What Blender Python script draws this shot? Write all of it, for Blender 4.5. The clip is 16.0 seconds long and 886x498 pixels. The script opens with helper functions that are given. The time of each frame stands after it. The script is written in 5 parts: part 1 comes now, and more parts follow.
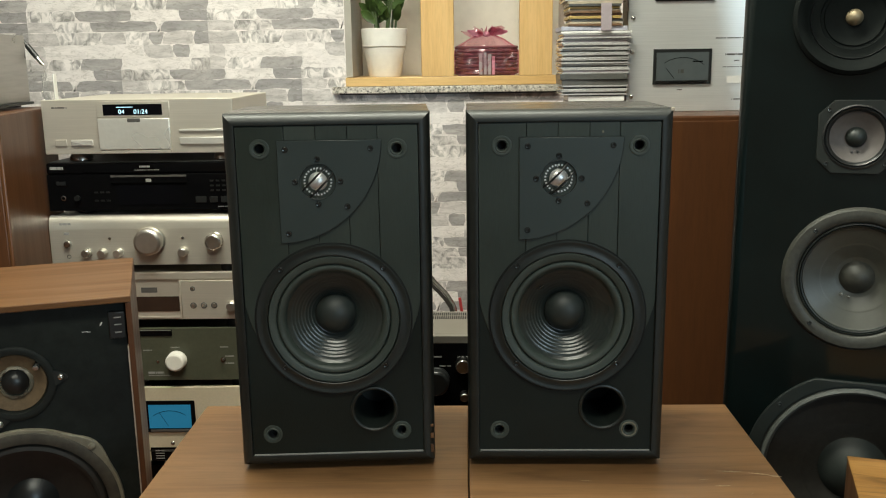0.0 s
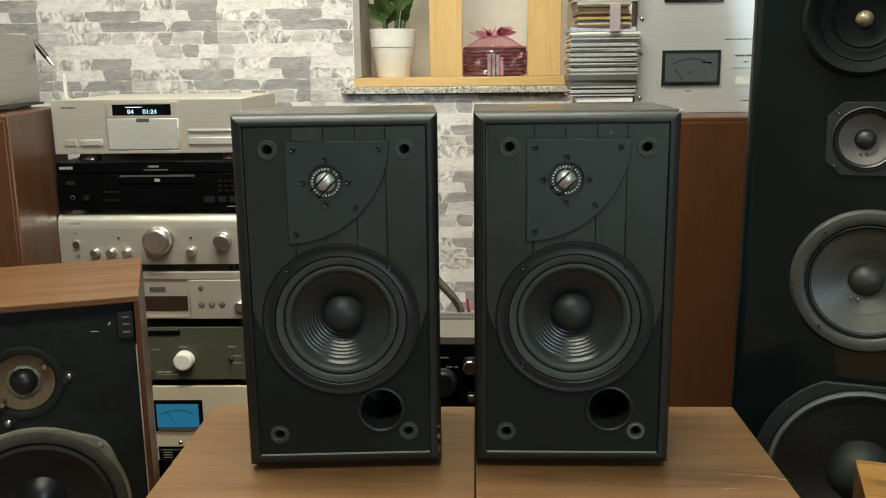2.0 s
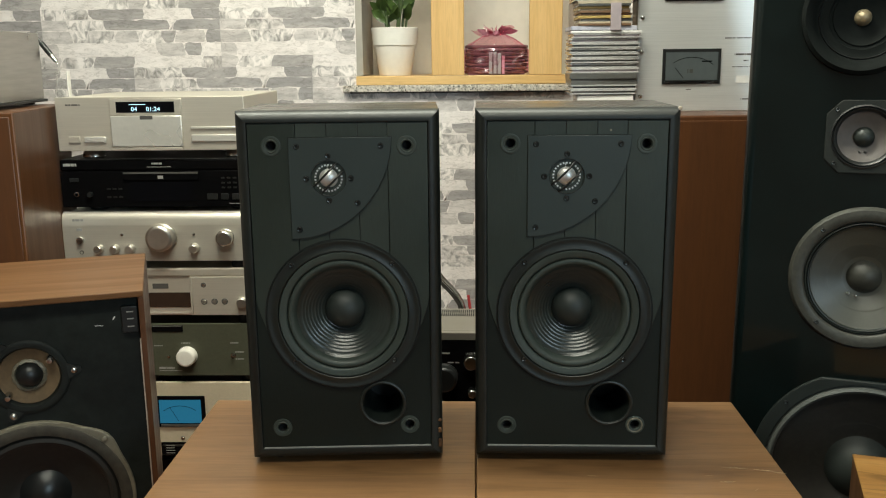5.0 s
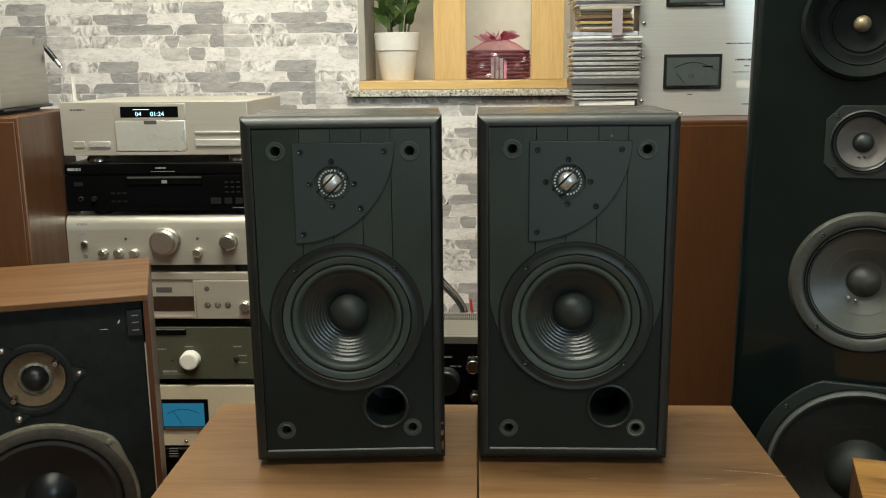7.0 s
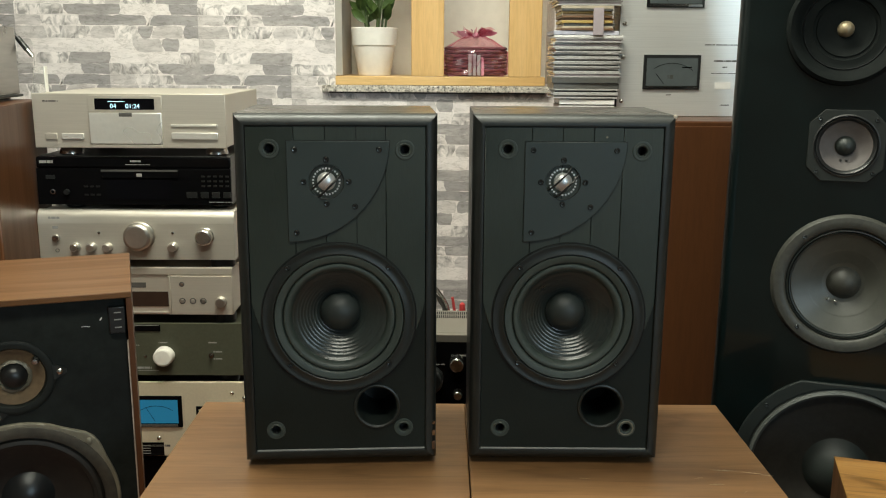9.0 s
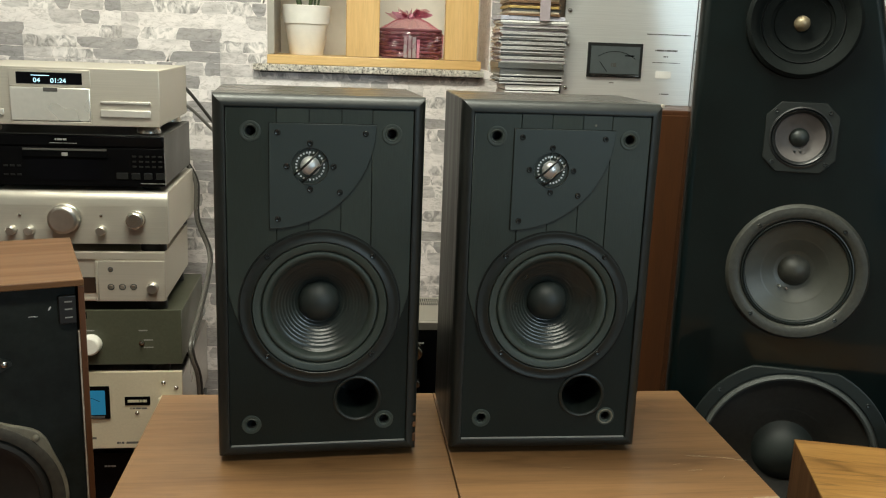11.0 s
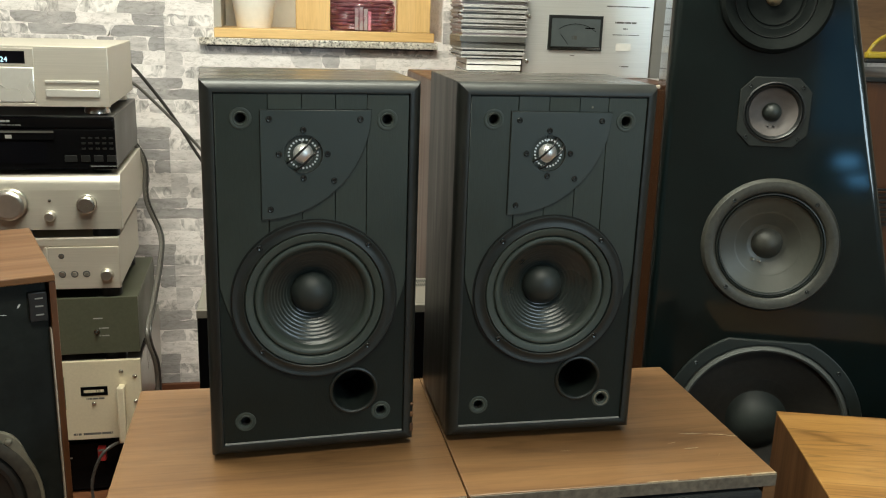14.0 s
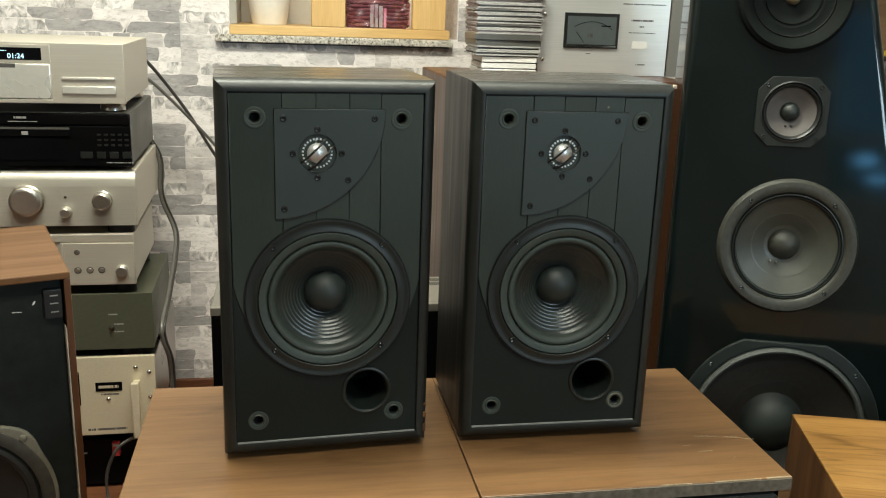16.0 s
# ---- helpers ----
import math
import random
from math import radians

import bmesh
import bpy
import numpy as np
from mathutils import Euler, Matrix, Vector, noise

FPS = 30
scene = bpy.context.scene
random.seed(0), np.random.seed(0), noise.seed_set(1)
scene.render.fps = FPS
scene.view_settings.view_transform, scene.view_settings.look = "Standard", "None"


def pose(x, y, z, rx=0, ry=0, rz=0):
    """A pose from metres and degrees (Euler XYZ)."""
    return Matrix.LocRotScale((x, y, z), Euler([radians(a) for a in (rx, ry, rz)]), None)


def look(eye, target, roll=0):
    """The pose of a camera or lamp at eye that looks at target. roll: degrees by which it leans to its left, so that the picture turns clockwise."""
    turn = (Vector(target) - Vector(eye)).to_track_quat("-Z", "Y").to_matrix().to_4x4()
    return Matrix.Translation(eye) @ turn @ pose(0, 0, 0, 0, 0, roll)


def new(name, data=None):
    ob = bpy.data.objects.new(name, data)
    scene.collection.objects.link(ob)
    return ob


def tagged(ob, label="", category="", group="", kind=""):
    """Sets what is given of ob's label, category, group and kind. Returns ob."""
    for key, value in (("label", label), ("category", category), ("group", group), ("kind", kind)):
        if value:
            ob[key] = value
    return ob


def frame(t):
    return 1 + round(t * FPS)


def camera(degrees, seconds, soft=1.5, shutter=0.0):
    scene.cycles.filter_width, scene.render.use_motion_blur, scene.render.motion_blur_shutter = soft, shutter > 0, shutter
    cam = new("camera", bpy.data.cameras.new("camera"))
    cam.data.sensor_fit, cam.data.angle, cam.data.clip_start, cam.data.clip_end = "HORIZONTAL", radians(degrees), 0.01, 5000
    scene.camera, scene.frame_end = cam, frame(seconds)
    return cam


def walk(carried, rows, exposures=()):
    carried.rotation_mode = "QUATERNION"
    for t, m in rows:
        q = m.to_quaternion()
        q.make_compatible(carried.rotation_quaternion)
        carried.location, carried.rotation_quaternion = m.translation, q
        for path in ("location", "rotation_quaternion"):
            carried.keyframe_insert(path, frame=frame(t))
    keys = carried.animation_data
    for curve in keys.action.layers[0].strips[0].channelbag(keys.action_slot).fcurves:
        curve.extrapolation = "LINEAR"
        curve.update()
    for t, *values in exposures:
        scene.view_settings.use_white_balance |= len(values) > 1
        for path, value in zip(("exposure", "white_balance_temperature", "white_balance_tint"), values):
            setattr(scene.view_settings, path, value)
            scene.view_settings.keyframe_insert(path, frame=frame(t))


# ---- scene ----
cam = camera(52.6, 16.0, soft=1.1)
PATH = [
    (0, (0.062, 0.028, 1.018), (-0.017, 1.983, 0.604), -0.8),
    (0.5, (0.063, 0.03, 1.017), (-0.017, 1.983, 0.597), -0.9),
    (1, (0.064, 0.029, 1.018), (-0.024, 1.983, 0.599), -0.6),
    (1.5, (0.063, 0.029, 1.019), (-0.03, 1.983, 0.605), -0.6),
    (2, (0.063, 0.028, 1.019), (-0.034, 1.982, 0.606), -0.7),
    (2.5, (0.062, 0.028, 1.018), (-0.029, 1.983, 0.605), -0.7),
    (3, (0.062, 0.027, 1.017), (-0.026, 1.981, 0.603), -0.6),
    (3.5, (0.063, 0.025, 1.018), (-0.03, 1.978, 0.599), -0.6),
    (4, (0.063, 0.02, 1.017), (-0.035, 1.974, 0.601), -0.6),
    (6.5, (0.063, 0.012, 1.018), (-0.038, 1.966, 0.604), -0.6),
    (7, (0.063, 0.007, 1.02), (-0.041, 1.963, 0.613), -0.6),
    (7.5, (0.062, 0.005, 1.021), (-0.041, 1.961, 0.618), -0.5),
    (8, (0.059, 0.004, 1.021), (-0.034, 1.961, 0.618), -0.3),
    (8.5, (0.046, 0.007, 1.023), (-0.017, 1.964, 0.612), -0.1),
    (9, (0.027, 0.011, 1.025), (0.006, 1.966, 0.606), 0.4),
    (9.5, (0.004, 0.015, 1.026), (0.042, 1.97, 0.604), 0.9),
    (12, (-0.105, 0.051, 1.023), (0.166, 1.975, 0.548), 2.3),
    (12.5, (-0.115, 0.054, 1.024), (0.178, 1.973, 0.542), 2.0),
    (13, (-0.127, 0.065, 1.031), (0.207, 1.974, 0.537), 1.6),
    (13.5, (-0.131, 0.071, 1.034), (0.216, 1.973, 0.521), 1.7),
    (14, (-0.14, 0.076, 1.037), (0.218, 1.974, 0.52), 1.9),
    (14.5, (-0.145, 0.08, 1.037), (0.222, 1.976, 0.517), 2.1),
    (15, (-0.144, 0.079, 1.037), (0.211, 1.975, 0.509), 2.1),
    (15.5, (-0.145, 0.08, 1.038), (0.2, 1.979, 0.513), 2.0),
    (16, (-0.139, 0.081, 1.04), (0.188, 1.982, 0.514), 2.0),
]
walk(cam, [(t, look(eye, target, roll)) for t, eye, target, roll in PATH],
     exposures=[(0, 0.03), (9.5, 0.01), (12, 0.07), (13.5, 0.20), (16, 0.25)])

# ---- world and lights ----
world = bpy.data.worlds.new("world")
scene.world = world
world.use_nodes = True
wn = world.node_tree.nodes
sky = wn.new("ShaderNodeTexSky")
sky.sky_type = "NISHITA"
sky.sun_disc = False
sky.sun_elevation, sky.sun_rotation = radians(35), radians(200)
wn["Background"].inputs["Strength"].default_value = 0.1
world.node_tree.links.new(sky.outputs[0], wn["Background"].inputs["Color"])


def area(name, m, sx, sy, watts, colour):
    lamp = bpy.data.lights.new(name, "AREA")
    lamp.shape, lamp.size, lamp.size_y = "RECTANGLE", sx, sy
    lamp.energy, lamp.color = watts, colour
    ob = new(name, lamp)
    ob.matrix_world = m
    return ob


FLOOR, CEIL = -0.048, 2.43
WALL = 2.53                      # face of the papered wall
WARM = (0.93, 0.95, 0.80)
area("ceiling_lamp_light", look((-0.25, 1.20, CEIL - 0.06), (-0.25, 1.20, 0)), 1.15, 0.28, 56, WARM)
area("ceiling_lamp_light", look((-0.10, -0.05, CEIL - 0.06), (-0.10, -0.05, 0)), 1.15, 0.28, 25, WARM)
area("window_daylight", look((1.85, -2.63, 1.55), (0.6, 2.0, 1.0)), 0.75, 0.9, 38, (0.66, 0.88, 1.0))
area("window_daylight", look((0.61, -2.63, 1.36), (0.61, 2.0, 1.36)), 0.34, 0.66, 0.34, (0.10, 0.52, 1.0))
area("window_daylight", look((0.63, -2.63, 0.885), (0.63, 2.0, 0.885)), 0.11, 0.050, 0.18, (0.16, 0.55, 1.0))
area("window_daylight", look((0.70, -2.63, 0.785), (0.70, 2.0, 0.785)), 0.11, 0.035, 0.13, (0.16, 0.55, 1.0))

# ---- materials ----


def nodes_of(name):
    m = bpy.data.materials.new(name)
    m.use_nodes = True
    nt = m.node_tree
    return m, nt, nt.nodes["Principled BSDF"]


def coords(nt, stretch, shift=True):
    tc = nt.nodes.new("ShaderNodeTexCoord")
    mp = nt.nodes.new("ShaderNodeMapping")
    mp.inputs["Scale"].default_value = stretch
    nt.links.new(tc.outputs["Object"], mp.inputs["Vector"])
    if shift:
        oi = nt.nodes.new("ShaderNodeObjectInfo")
        mul = nt.nodes.new("ShaderNodeVectorMath")
        mul.operation = "SCALE"
        mul.inputs[0].default_value = (7.1, 3.3, 5.7)
        nt.links.new(oi.outputs["Random"], mul.inputs["Scale"])
        nt.links.new(mul.outputs[0], mp.inputs["Location"])
    return mp


def tex(nt, mp, scale, detail=4.0, rough=0.55, distortion=0.0):
    n = nt.nodes.new("ShaderNodeTexNoise")
    n.inputs["Scale"].default_value = scale
    n.inputs["Detail"].default_value = detail
    n.inputs["Roughness"].default_value = rough
    n.inputs["Distortion"].default_value = distortion
    nt.links.new(mp.outputs[0], n.inputs["Vector"])
    return n


def ramp(nt, src, stops):
    r = nt.nodes.new("ShaderNodeValToRGB")
    e = r.color_ramp.elements
    while len(e) < len(stops):
        e.new(0.5)
    for el, (p, c) in zip(e, stops):
        el.position = p
        el.color = (*c, 1) if len(c) == 3 else c
    nt.links.new(src, r.inputs["Fac"])
    return r


def times(nt, a, b):
    x = nt.nodes.new("ShaderNodeMix")
    x.data_type, x.blend_type = "RGBA", "MULTIPLY"
    x.inputs["Factor"].default_value = 1.0
    nt.links.new(a, x.inputs["A"])
    nt.links.new(b, x.inputs["B"])
    return x.outputs["Result"]


def spread(nt, src, lo, hi):
    mr = nt.nodes.new("ShaderNodeMapRange")
    mr.inputs["From Min"].default_value, mr.inputs["From Max"].default_value = 0.3, 0.7
    mr.inputs["To Min"].default_value, mr.inputs["To Max"].default_value = lo, hi
    nt.links.new(src, mr.inputs["Value"])
    return mr.outputs[0]


def bumped(nt, bsdf, src, strength, distance=0.0004):
    b = nt.nodes.new("ShaderNodeBump")
    b.inputs["Strength"].default_value, b.inputs["Distance"].default_value = strength, distance
    nt.links.new(src, b.inputs["Height"])
    nt.links.new(b.outputs[0], bsdf.inputs["Normal"])


def surface(name, col, rough=0.5, metal=0.0, var=0.15, scale=60, stretch=(1, 1, 1), patch=0.12, bump=0.15, coat=0.0, rvar=0.08):
    """Grain at one scale, patches of dirt and wear at another, on one base colour."""
    m, nt, b = nodes_of(name)
    mp = coords(nt, stretch)
    fine, wide = tex(nt, mp, scale), tex(nt, coords(nt, (1, 1, 1)), 5, 3)
    c1 = ramp(nt, fine.outputs["Fac"], [(0.25, [v * (1 - var) for v in col]), (0.75, [min(1, v * (1 + var)) for v in col])])
    c2 = ramp(nt, wide.outputs["Fac"], [(0.3, [1 - patch] * 3), (0.7, [1, 1, 1])])
    nt.links.new(times(nt, c1.outputs[0], c2.outputs[0]), b.inputs["Base Color"])
    nt.links.new(spread(nt, wide.outputs["Fac"], max(0.02, rough - rvar), min(1, rough + rvar)), b.inputs["Roughness"])
    b.inputs["Metallic"].default_value = metal
    b.inputs["Coat Weight"].default_value = coat
    b.inputs["Coat Roughness"].default_value = 0.08
    if bump:
        bumped(nt, b, fine.outputs["Fac"], bump)
    return m


def wood(name, dark, mid, light, along="x", rough=0.4, figure=1.0, coat=0.0, pores=0.71, streak=0.0):
    """Veneer: long figure, fine pores, both drawn out along the grain."""
    m, nt, b = nodes_of(name)
    long, wide = 1.2, 16.0
    st = {"x": (long, wide, wide), "y": (wide, long, wide), "z": (wide, wide, long)}[along]
    mp = coords(nt, st)
    fig = tex(nt, mp, 1.6 * figure, 5, 0.6, 0.7)
    pore = tex(nt, coords(nt, [v * 6 for v in st]), 2.2, 3, 0.7)
    c1 = ramp(nt, fig.outputs["Fac"], [(0.3, dark), (0.5, mid), (0.72, light)])
    c2 = ramp(nt, pore.outputs["Fac"], [(0.36, (pores, pores - 0.01, pores - 0.02)), (0.55, (1, 1, 1))])
    col = times(nt, c1.outputs[0], c2.outputs[0])
    if streak:
        # thin dark growth lines that wander along the grain
        vein = tex(nt, coords(nt, [v * 0.55 for v in st]), 2.4, 2, 0.4, 1.1)
        k = 1 - streak
        line = ramp(nt, vein.outputs["Fac"], [(0.40, (1, 1, 1)), (0.44, (k, k * 0.97, k * 0.94)), (0.465, (1, 1, 1)), (0.56, (1, 1, 1)), (0.585, (1 - streak * 0.6,) * 3), (0.60, (1, 1, 1))])
        col = times(nt, col, line.outputs[0])
    nt.links.new(col, b.inputs["Base Color"])
    nt.links.new(spread(nt, fig.outputs["Fac"], rough + 0.08, rough - 0.06), b.inputs["Roughness"])
    b.inputs["Coat Weight"].default_value = coat
    b.inputs["Coat Roughness"].default_value = 0.25
    bumped(nt, b, pore.outputs["Fac"], 0.12)
    return m


def paper(name, stops, scale, contrast=1.0):
    """Printed stone: streaks along the course and a speckle."""
    m, nt, b = nodes_of(name)
    streak = tex(nt, coords(nt, (5, 5, 22)), scale, 6, 0.62, 0.9)
    cloud = tex(nt, coords(nt, (1, 1, 1.6)), 26, 4, 0.6, 0.4)
    c1 = ramp(nt, streak.outputs["Fac"], stops)
    c2 = ramp(nt, cloud.outputs["Fac"], [(0.3, [1 - 0.22 * contrast] * 3), (0.6, [1, 1, 1])])
    nt.links.new(times(nt, c1.outputs[0], c2.outputs[0]), b.inputs["Base Color"])
    fine = tex(nt, coords(nt, (1, 1, 2.2)), 42, 6, 0.7, 1.2)
    crack = ramp(nt, fine.outputs["Fac"], [(0.40, (0.80, 0.79, 0.78)), (0.47, (1, 1, 1)), (0.60, (1, 1, 1)), (0.68, (1.0, 1.0, 1.0))])
    vein = tex(nt, coords(nt, (2.2, 2.2, 8)), 5, 5, 0.6, 2.0)
    line = ramp(nt, vein.outputs["Fac"], [(0.455, (1, 1, 1)), (0.485, (0.84, 0.835, 0.83)), (0.50, (1, 1, 1)), (0.62, (1, 1, 1))])
    for link in list(nt.links):
        if link.to_socket == b.inputs["Base Color"]:
            prev = link.from_socket
    nt.links.new(times(nt, times(nt, prev, crack.outputs[0]), line.outputs[0]), b.inputs["Base Color"])
    b.inputs["Roughness"].default_value = 0.6
    bumped(nt, b, streak.outputs["Fac"], 0.25)
    return m


def brushed(name, col, rough=0.32, along="x", var=0.06, metal=0.85):
    m, nt, b = nodes_of(name)
    st = {"x": (1, 90, 90), "z": (90, 90, 1), "y": (90, 1, 90)}[along]
    fine = tex(nt, coords(nt, st), 9, 3, 0.7)
    wide = tex(nt, coords(nt, (1, 1, 1)), 6, 3)
    c1 = ramp(nt, fine.outputs["Fac"], [(0.3, [v * (1 - var) for v in col]), (0.7, [min(1, v * (1 + var)) for v in col])])
    nt.links.new(c1.outputs[0], b.inputs["Base Color"])
    nt.links.new(spread(nt, wide.outputs["Fac"], rough - 0.04, rough + 0.05), b.inputs["Roughness"])
    b.inputs["Metallic"].default_value = metal
    b.inputs["Anisotropic"].default_value = 0.5
    bumped(nt, b, fine.outputs["Fac"], 0.05)
    return m


def glowing(name, col, strength):
    m, nt, b = nodes_of(name)
    b.inputs["Base Color"].default_value = (*[v * 0.3 for v in col], 1)
    b.inputs["Emission Color"].default_value = (*col, 1)
    b.inputs["Emission Strength"].default_value = strength
    return m


def clear(name, col, rough=0.03, ior=1.45, through_=1.0):
    m, nt, b = nodes_of(name)
    b.inputs["Base Color"].default_value = (*col, 1)
    b.inputs["Roughness"].default_value = rough
    b.inputs["IOR"].default_value = ior
    b.inputs["Transmission Weight"].default_value = through_
    return m


def granite(name):
    m, nt, b = nodes_of(name)
    n = tex(nt, coords(nt, (1, 1, 1)), 190, 3, 0.7)
    w = tex(nt, coords(nt, (1, 1, 1)), 60, 3, 0.6)
    c1 = ramp(nt, n.outputs["Fac"], [(0.34, (0.08, 0.075, 0.07)), (0.45, (0.48, 0.45, 0.40)), (0.6, (0.74, 0.69, 0.61))])
    c2 = ramp(nt, w.outputs["Fac"], [(0.35, (0.7, 0.68, 0.66)), (0.6, (1, 1, 1))])
    nt.links.new(times(nt, c1.outputs[0], c2.outputs[0]), b.inputs["Base Color"])
    b.inputs["Roughness"].default_value = 0.25
    return m


M = {}
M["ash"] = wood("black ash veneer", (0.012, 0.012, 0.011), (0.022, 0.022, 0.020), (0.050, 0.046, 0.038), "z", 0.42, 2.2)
M["ash_top_reflection"] = wood("black ash veneer, browned by reflection", (0.020, 0.0172, 0.0135), (0.033, 0.028, 0.0215), (0.058, 0.049, 0.038), "x", 0.28, 2.2)
M["bezel"] = surface("black lacquered edge", (0.0105, 0.0128, 0.0110), 0.46, 0, 0.3, 70, (1, 1, 1), 0.3, 0.5)
M["baffle"] = surface("black vinyl baffle", (0.0085, 0.0124, 0.0102), 0.5, 0, 0.16, 900, (1, 1, 0.3), 0.30, 0.3, 0, 0.14)
M["plank"] = surface("charcoal vinyl panel", (0.0240, 0.0335, 0.0262), 0.48, 0, 0.14, 700, (1, 1, 0.1), 0.30, 0.25, 0, 0.14)
M["plate"] = surface("blue-black tweeter plate", (0.0262, 0.0370, 0.0345), 0.46, 0, 0.1, 1200, (1, 1, 1), 0.2, 0.25)
M["black"] = surface("black plastic", (0.012, 0.013, 0.013), 0.35, 0, 0.15, 300, (1, 1, 1), 0.15, 0.06)
M["matte"] = surface("dull black driver frame", (0.0065, 0.0085, 0.0078), 0.75, 0, 0.25, 200, (1, 1, 1), 0.25, 0.2)
M["flange"] = surface("dull black woofer flange", (0.0100, 0.0138, 0.0120), 0.46, 0, 0.15, 300, (1, 1, 1), 0.25, 0.1)
M["rubber"] = surface("black rubber", (0.038, 0.050, 0.042), 0.52, 0, 0.15, 200, (1, 1, 1), 0.25, 0.08)
M["cone"] = surface("black polymer cone", (0.024, 0.031, 0.0275), 0.33, 0, 0.2, 120, (1, 1, 1), 0.3, 0.05)
M["cap"] = surface("dusty black dust cap", (0.017, 0.0225, 0.020), 0.52, 0, 0.12, 240, (1, 1, 1), 0.2, 0.08)
M["gap_shade"] = surface("near-black shade of gaps and holes", (0.004, 0.004, 0.004), 0.9, 0, 0.1, 50, (1, 1, 1), 0, 0)
M["dome"] = surface("bright titanium dome", (0.80, 0.81, 0.80), 0.40, 0.72, 0.06, 200, (1, 1, 1), 0.1, 0.02)
M["screw"] = surface("black oxide screw", (0.045, 0.050, 0.050), 0.22, 0.6, 0.2, 300, (1, 1, 1), 0.2, 0)
M["steel"] = surface("bright steel", (0.62, 0.61, 0.58), 0.25, 1, 0.08, 200, (1, 1, 1), 0.15, 0.02)
M["walnut"] = wood("worn walnut foil", (0.128, 0.064, 0.0260), (0.172, 0.089, 0.0370), (0.208, 0.113, 0.049), "x", 0.36, 0.8, 0.0, 0.84, 0.22)
M["teak"] = wood("teak veneer", (0.104, 0.044, 0.0135), (0.134, 0.060, 0.0195), (0.160, 0.077, 0.027), "x", 0.36, 1.0, 0.0, 0.84, 0.2)
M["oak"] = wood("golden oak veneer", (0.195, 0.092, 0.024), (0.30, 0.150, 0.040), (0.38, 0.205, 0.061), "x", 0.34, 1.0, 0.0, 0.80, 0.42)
M["oak_dark"] = wood("darker brown oak", (0.085, 0.037, 0.014), (0.135, 0.062, 0.024), (0.19, 0.092, 0.036), "z", 0.36, 1.1)
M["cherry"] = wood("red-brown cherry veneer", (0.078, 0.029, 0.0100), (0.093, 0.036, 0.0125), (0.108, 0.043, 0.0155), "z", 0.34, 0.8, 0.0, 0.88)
M["dark_shaded_cherry"] = wood("dark red-brown cherry, shade mixed in", (0.068, 0.0255, 0.0095), (0.080, 0.0305, 0.0113), (0.093, 0.036, 0.0135), "z", 0.34, 0.7, 0.0, 0.88)
M["pine"] = wood("varnished pine", (0.66, 0.40, 0.15), (0.74, 0.475, 0.195), (0.79, 0.53, 0.24), "z", 0.40, 0.9, 0.0, 0.91)
M["pine_rail"] = wood("varnished pine rail", (0.66, 0.40, 0.15), (0.74, 0.475, 0.195), (0.79, 0.53, 0.24), "x", 0.36, 0.9, 0.0, 0.91)
M["parquet"] = wood("red-brown floor", (0.105, 0.035, 0.014), (0.145, 0.052, 0.021), (0.185, 0.070, 0.030), "x", 0.5, 1.0)
M["cloth"] = surface("dark grille cloth", (0.020, 0.023, 0.024), 0.9, 0, 0.35, 900, (1, 1, 1), 0.3, 0.6)
M["felt"] = surface("blue-black painted baffle", (0.0110, 0.0142, 0.0122), 0.66, 0, 0.5, 60, (1, 1, 1), 0.5, 0.5)
M["edge"] = surface("bare chipped board edge", (0.50, 0.43, 0.34), 0.7, 0, 0.25, 90, (1, 1, 1), 0.3, 0.3)
M["scratch"] = surface("pale scratched foil", (0.36, 0.27, 0.17), 0.7, 0, 0.3, 300, (1, 1, 1), 0.4, 0.2)
M["dusty"] = surface("dusty grey edge", (0.150, 0.128, 0.096), 0.8, 0, 0.4, 120, (1, 1, 1), 0.4, 0.4)
M["gloss"] = surface("gloss black lacquer", (0.0020, 0.0050, 0.0048), 0.34, 0, 0.2, 20, (1, 1, 1), 0.2, 0.0, 0.75, 0.06)
M["greybasket"] = surface("grey cast basket", (0.042, 0.042, 0.034), 0.55, 0.1, 0.3, 150, (1, 1, 1), 0.3, 0.4)
M["papercone"] = surface("grey-brown treated cone", (0.052, 0.053, 0.043), 0.38, 0, 0.12, 90, (1, 1, 1), 0.25, 0.12)
M["greycone"] = surface("pinkish grey paper cone", (0.088, 0.076, 0.070), 0.6, 0, 0.1, 150, (1, 1, 1), 0.15, 0.1)
M["tancone"] = surface("faded tan paper cone", (0.150, 0.098, 0.050), 0.8, 0, 0.2, 150, (1, 1, 1), 0.35, 0.2)
M["darkcone"] = surface("dark brown paper cone", (0.0200, 0.0178, 0.0140), 0.6, 0, 0.3, 120, (1, 1, 1), 0.4, 0.2)
M["ringgrey"] = surface("dull grey foam surround", (0.055, 0.060, 0.055), 0.55, 0, 0.1, 200, (1, 1, 1), 0.2, 0.1)
M["castgrey"] = surface("tarnished grey die-cast frame", (0.235, 0.212, 0.155), 0.5, 0.12, 0.25, 60, (1, 1, 1), 0.45, 0.2)
M["brass"] = surface("pale brass dome", (0.33, 0.265, 0.165), 0.42, 0.4, 0.1, 100, (1, 1, 1), 0.2, 0.05)
M["champagne"] = brushed("champagne brushed aluminium", (0.625, 0.575, 0.495), 0.36, metal=0.60)
M["silver"] = brushed("silver brushed aluminium", (0.570, 0.535, 0.465), 0.34, metal=0.60)
M["silvercase"] = surface("champagne painted steel", (0.64, 0.590, 0.500), 0.45, 0.25, 0.04, 300, (1, 1, 1), 0.08, 0.04)
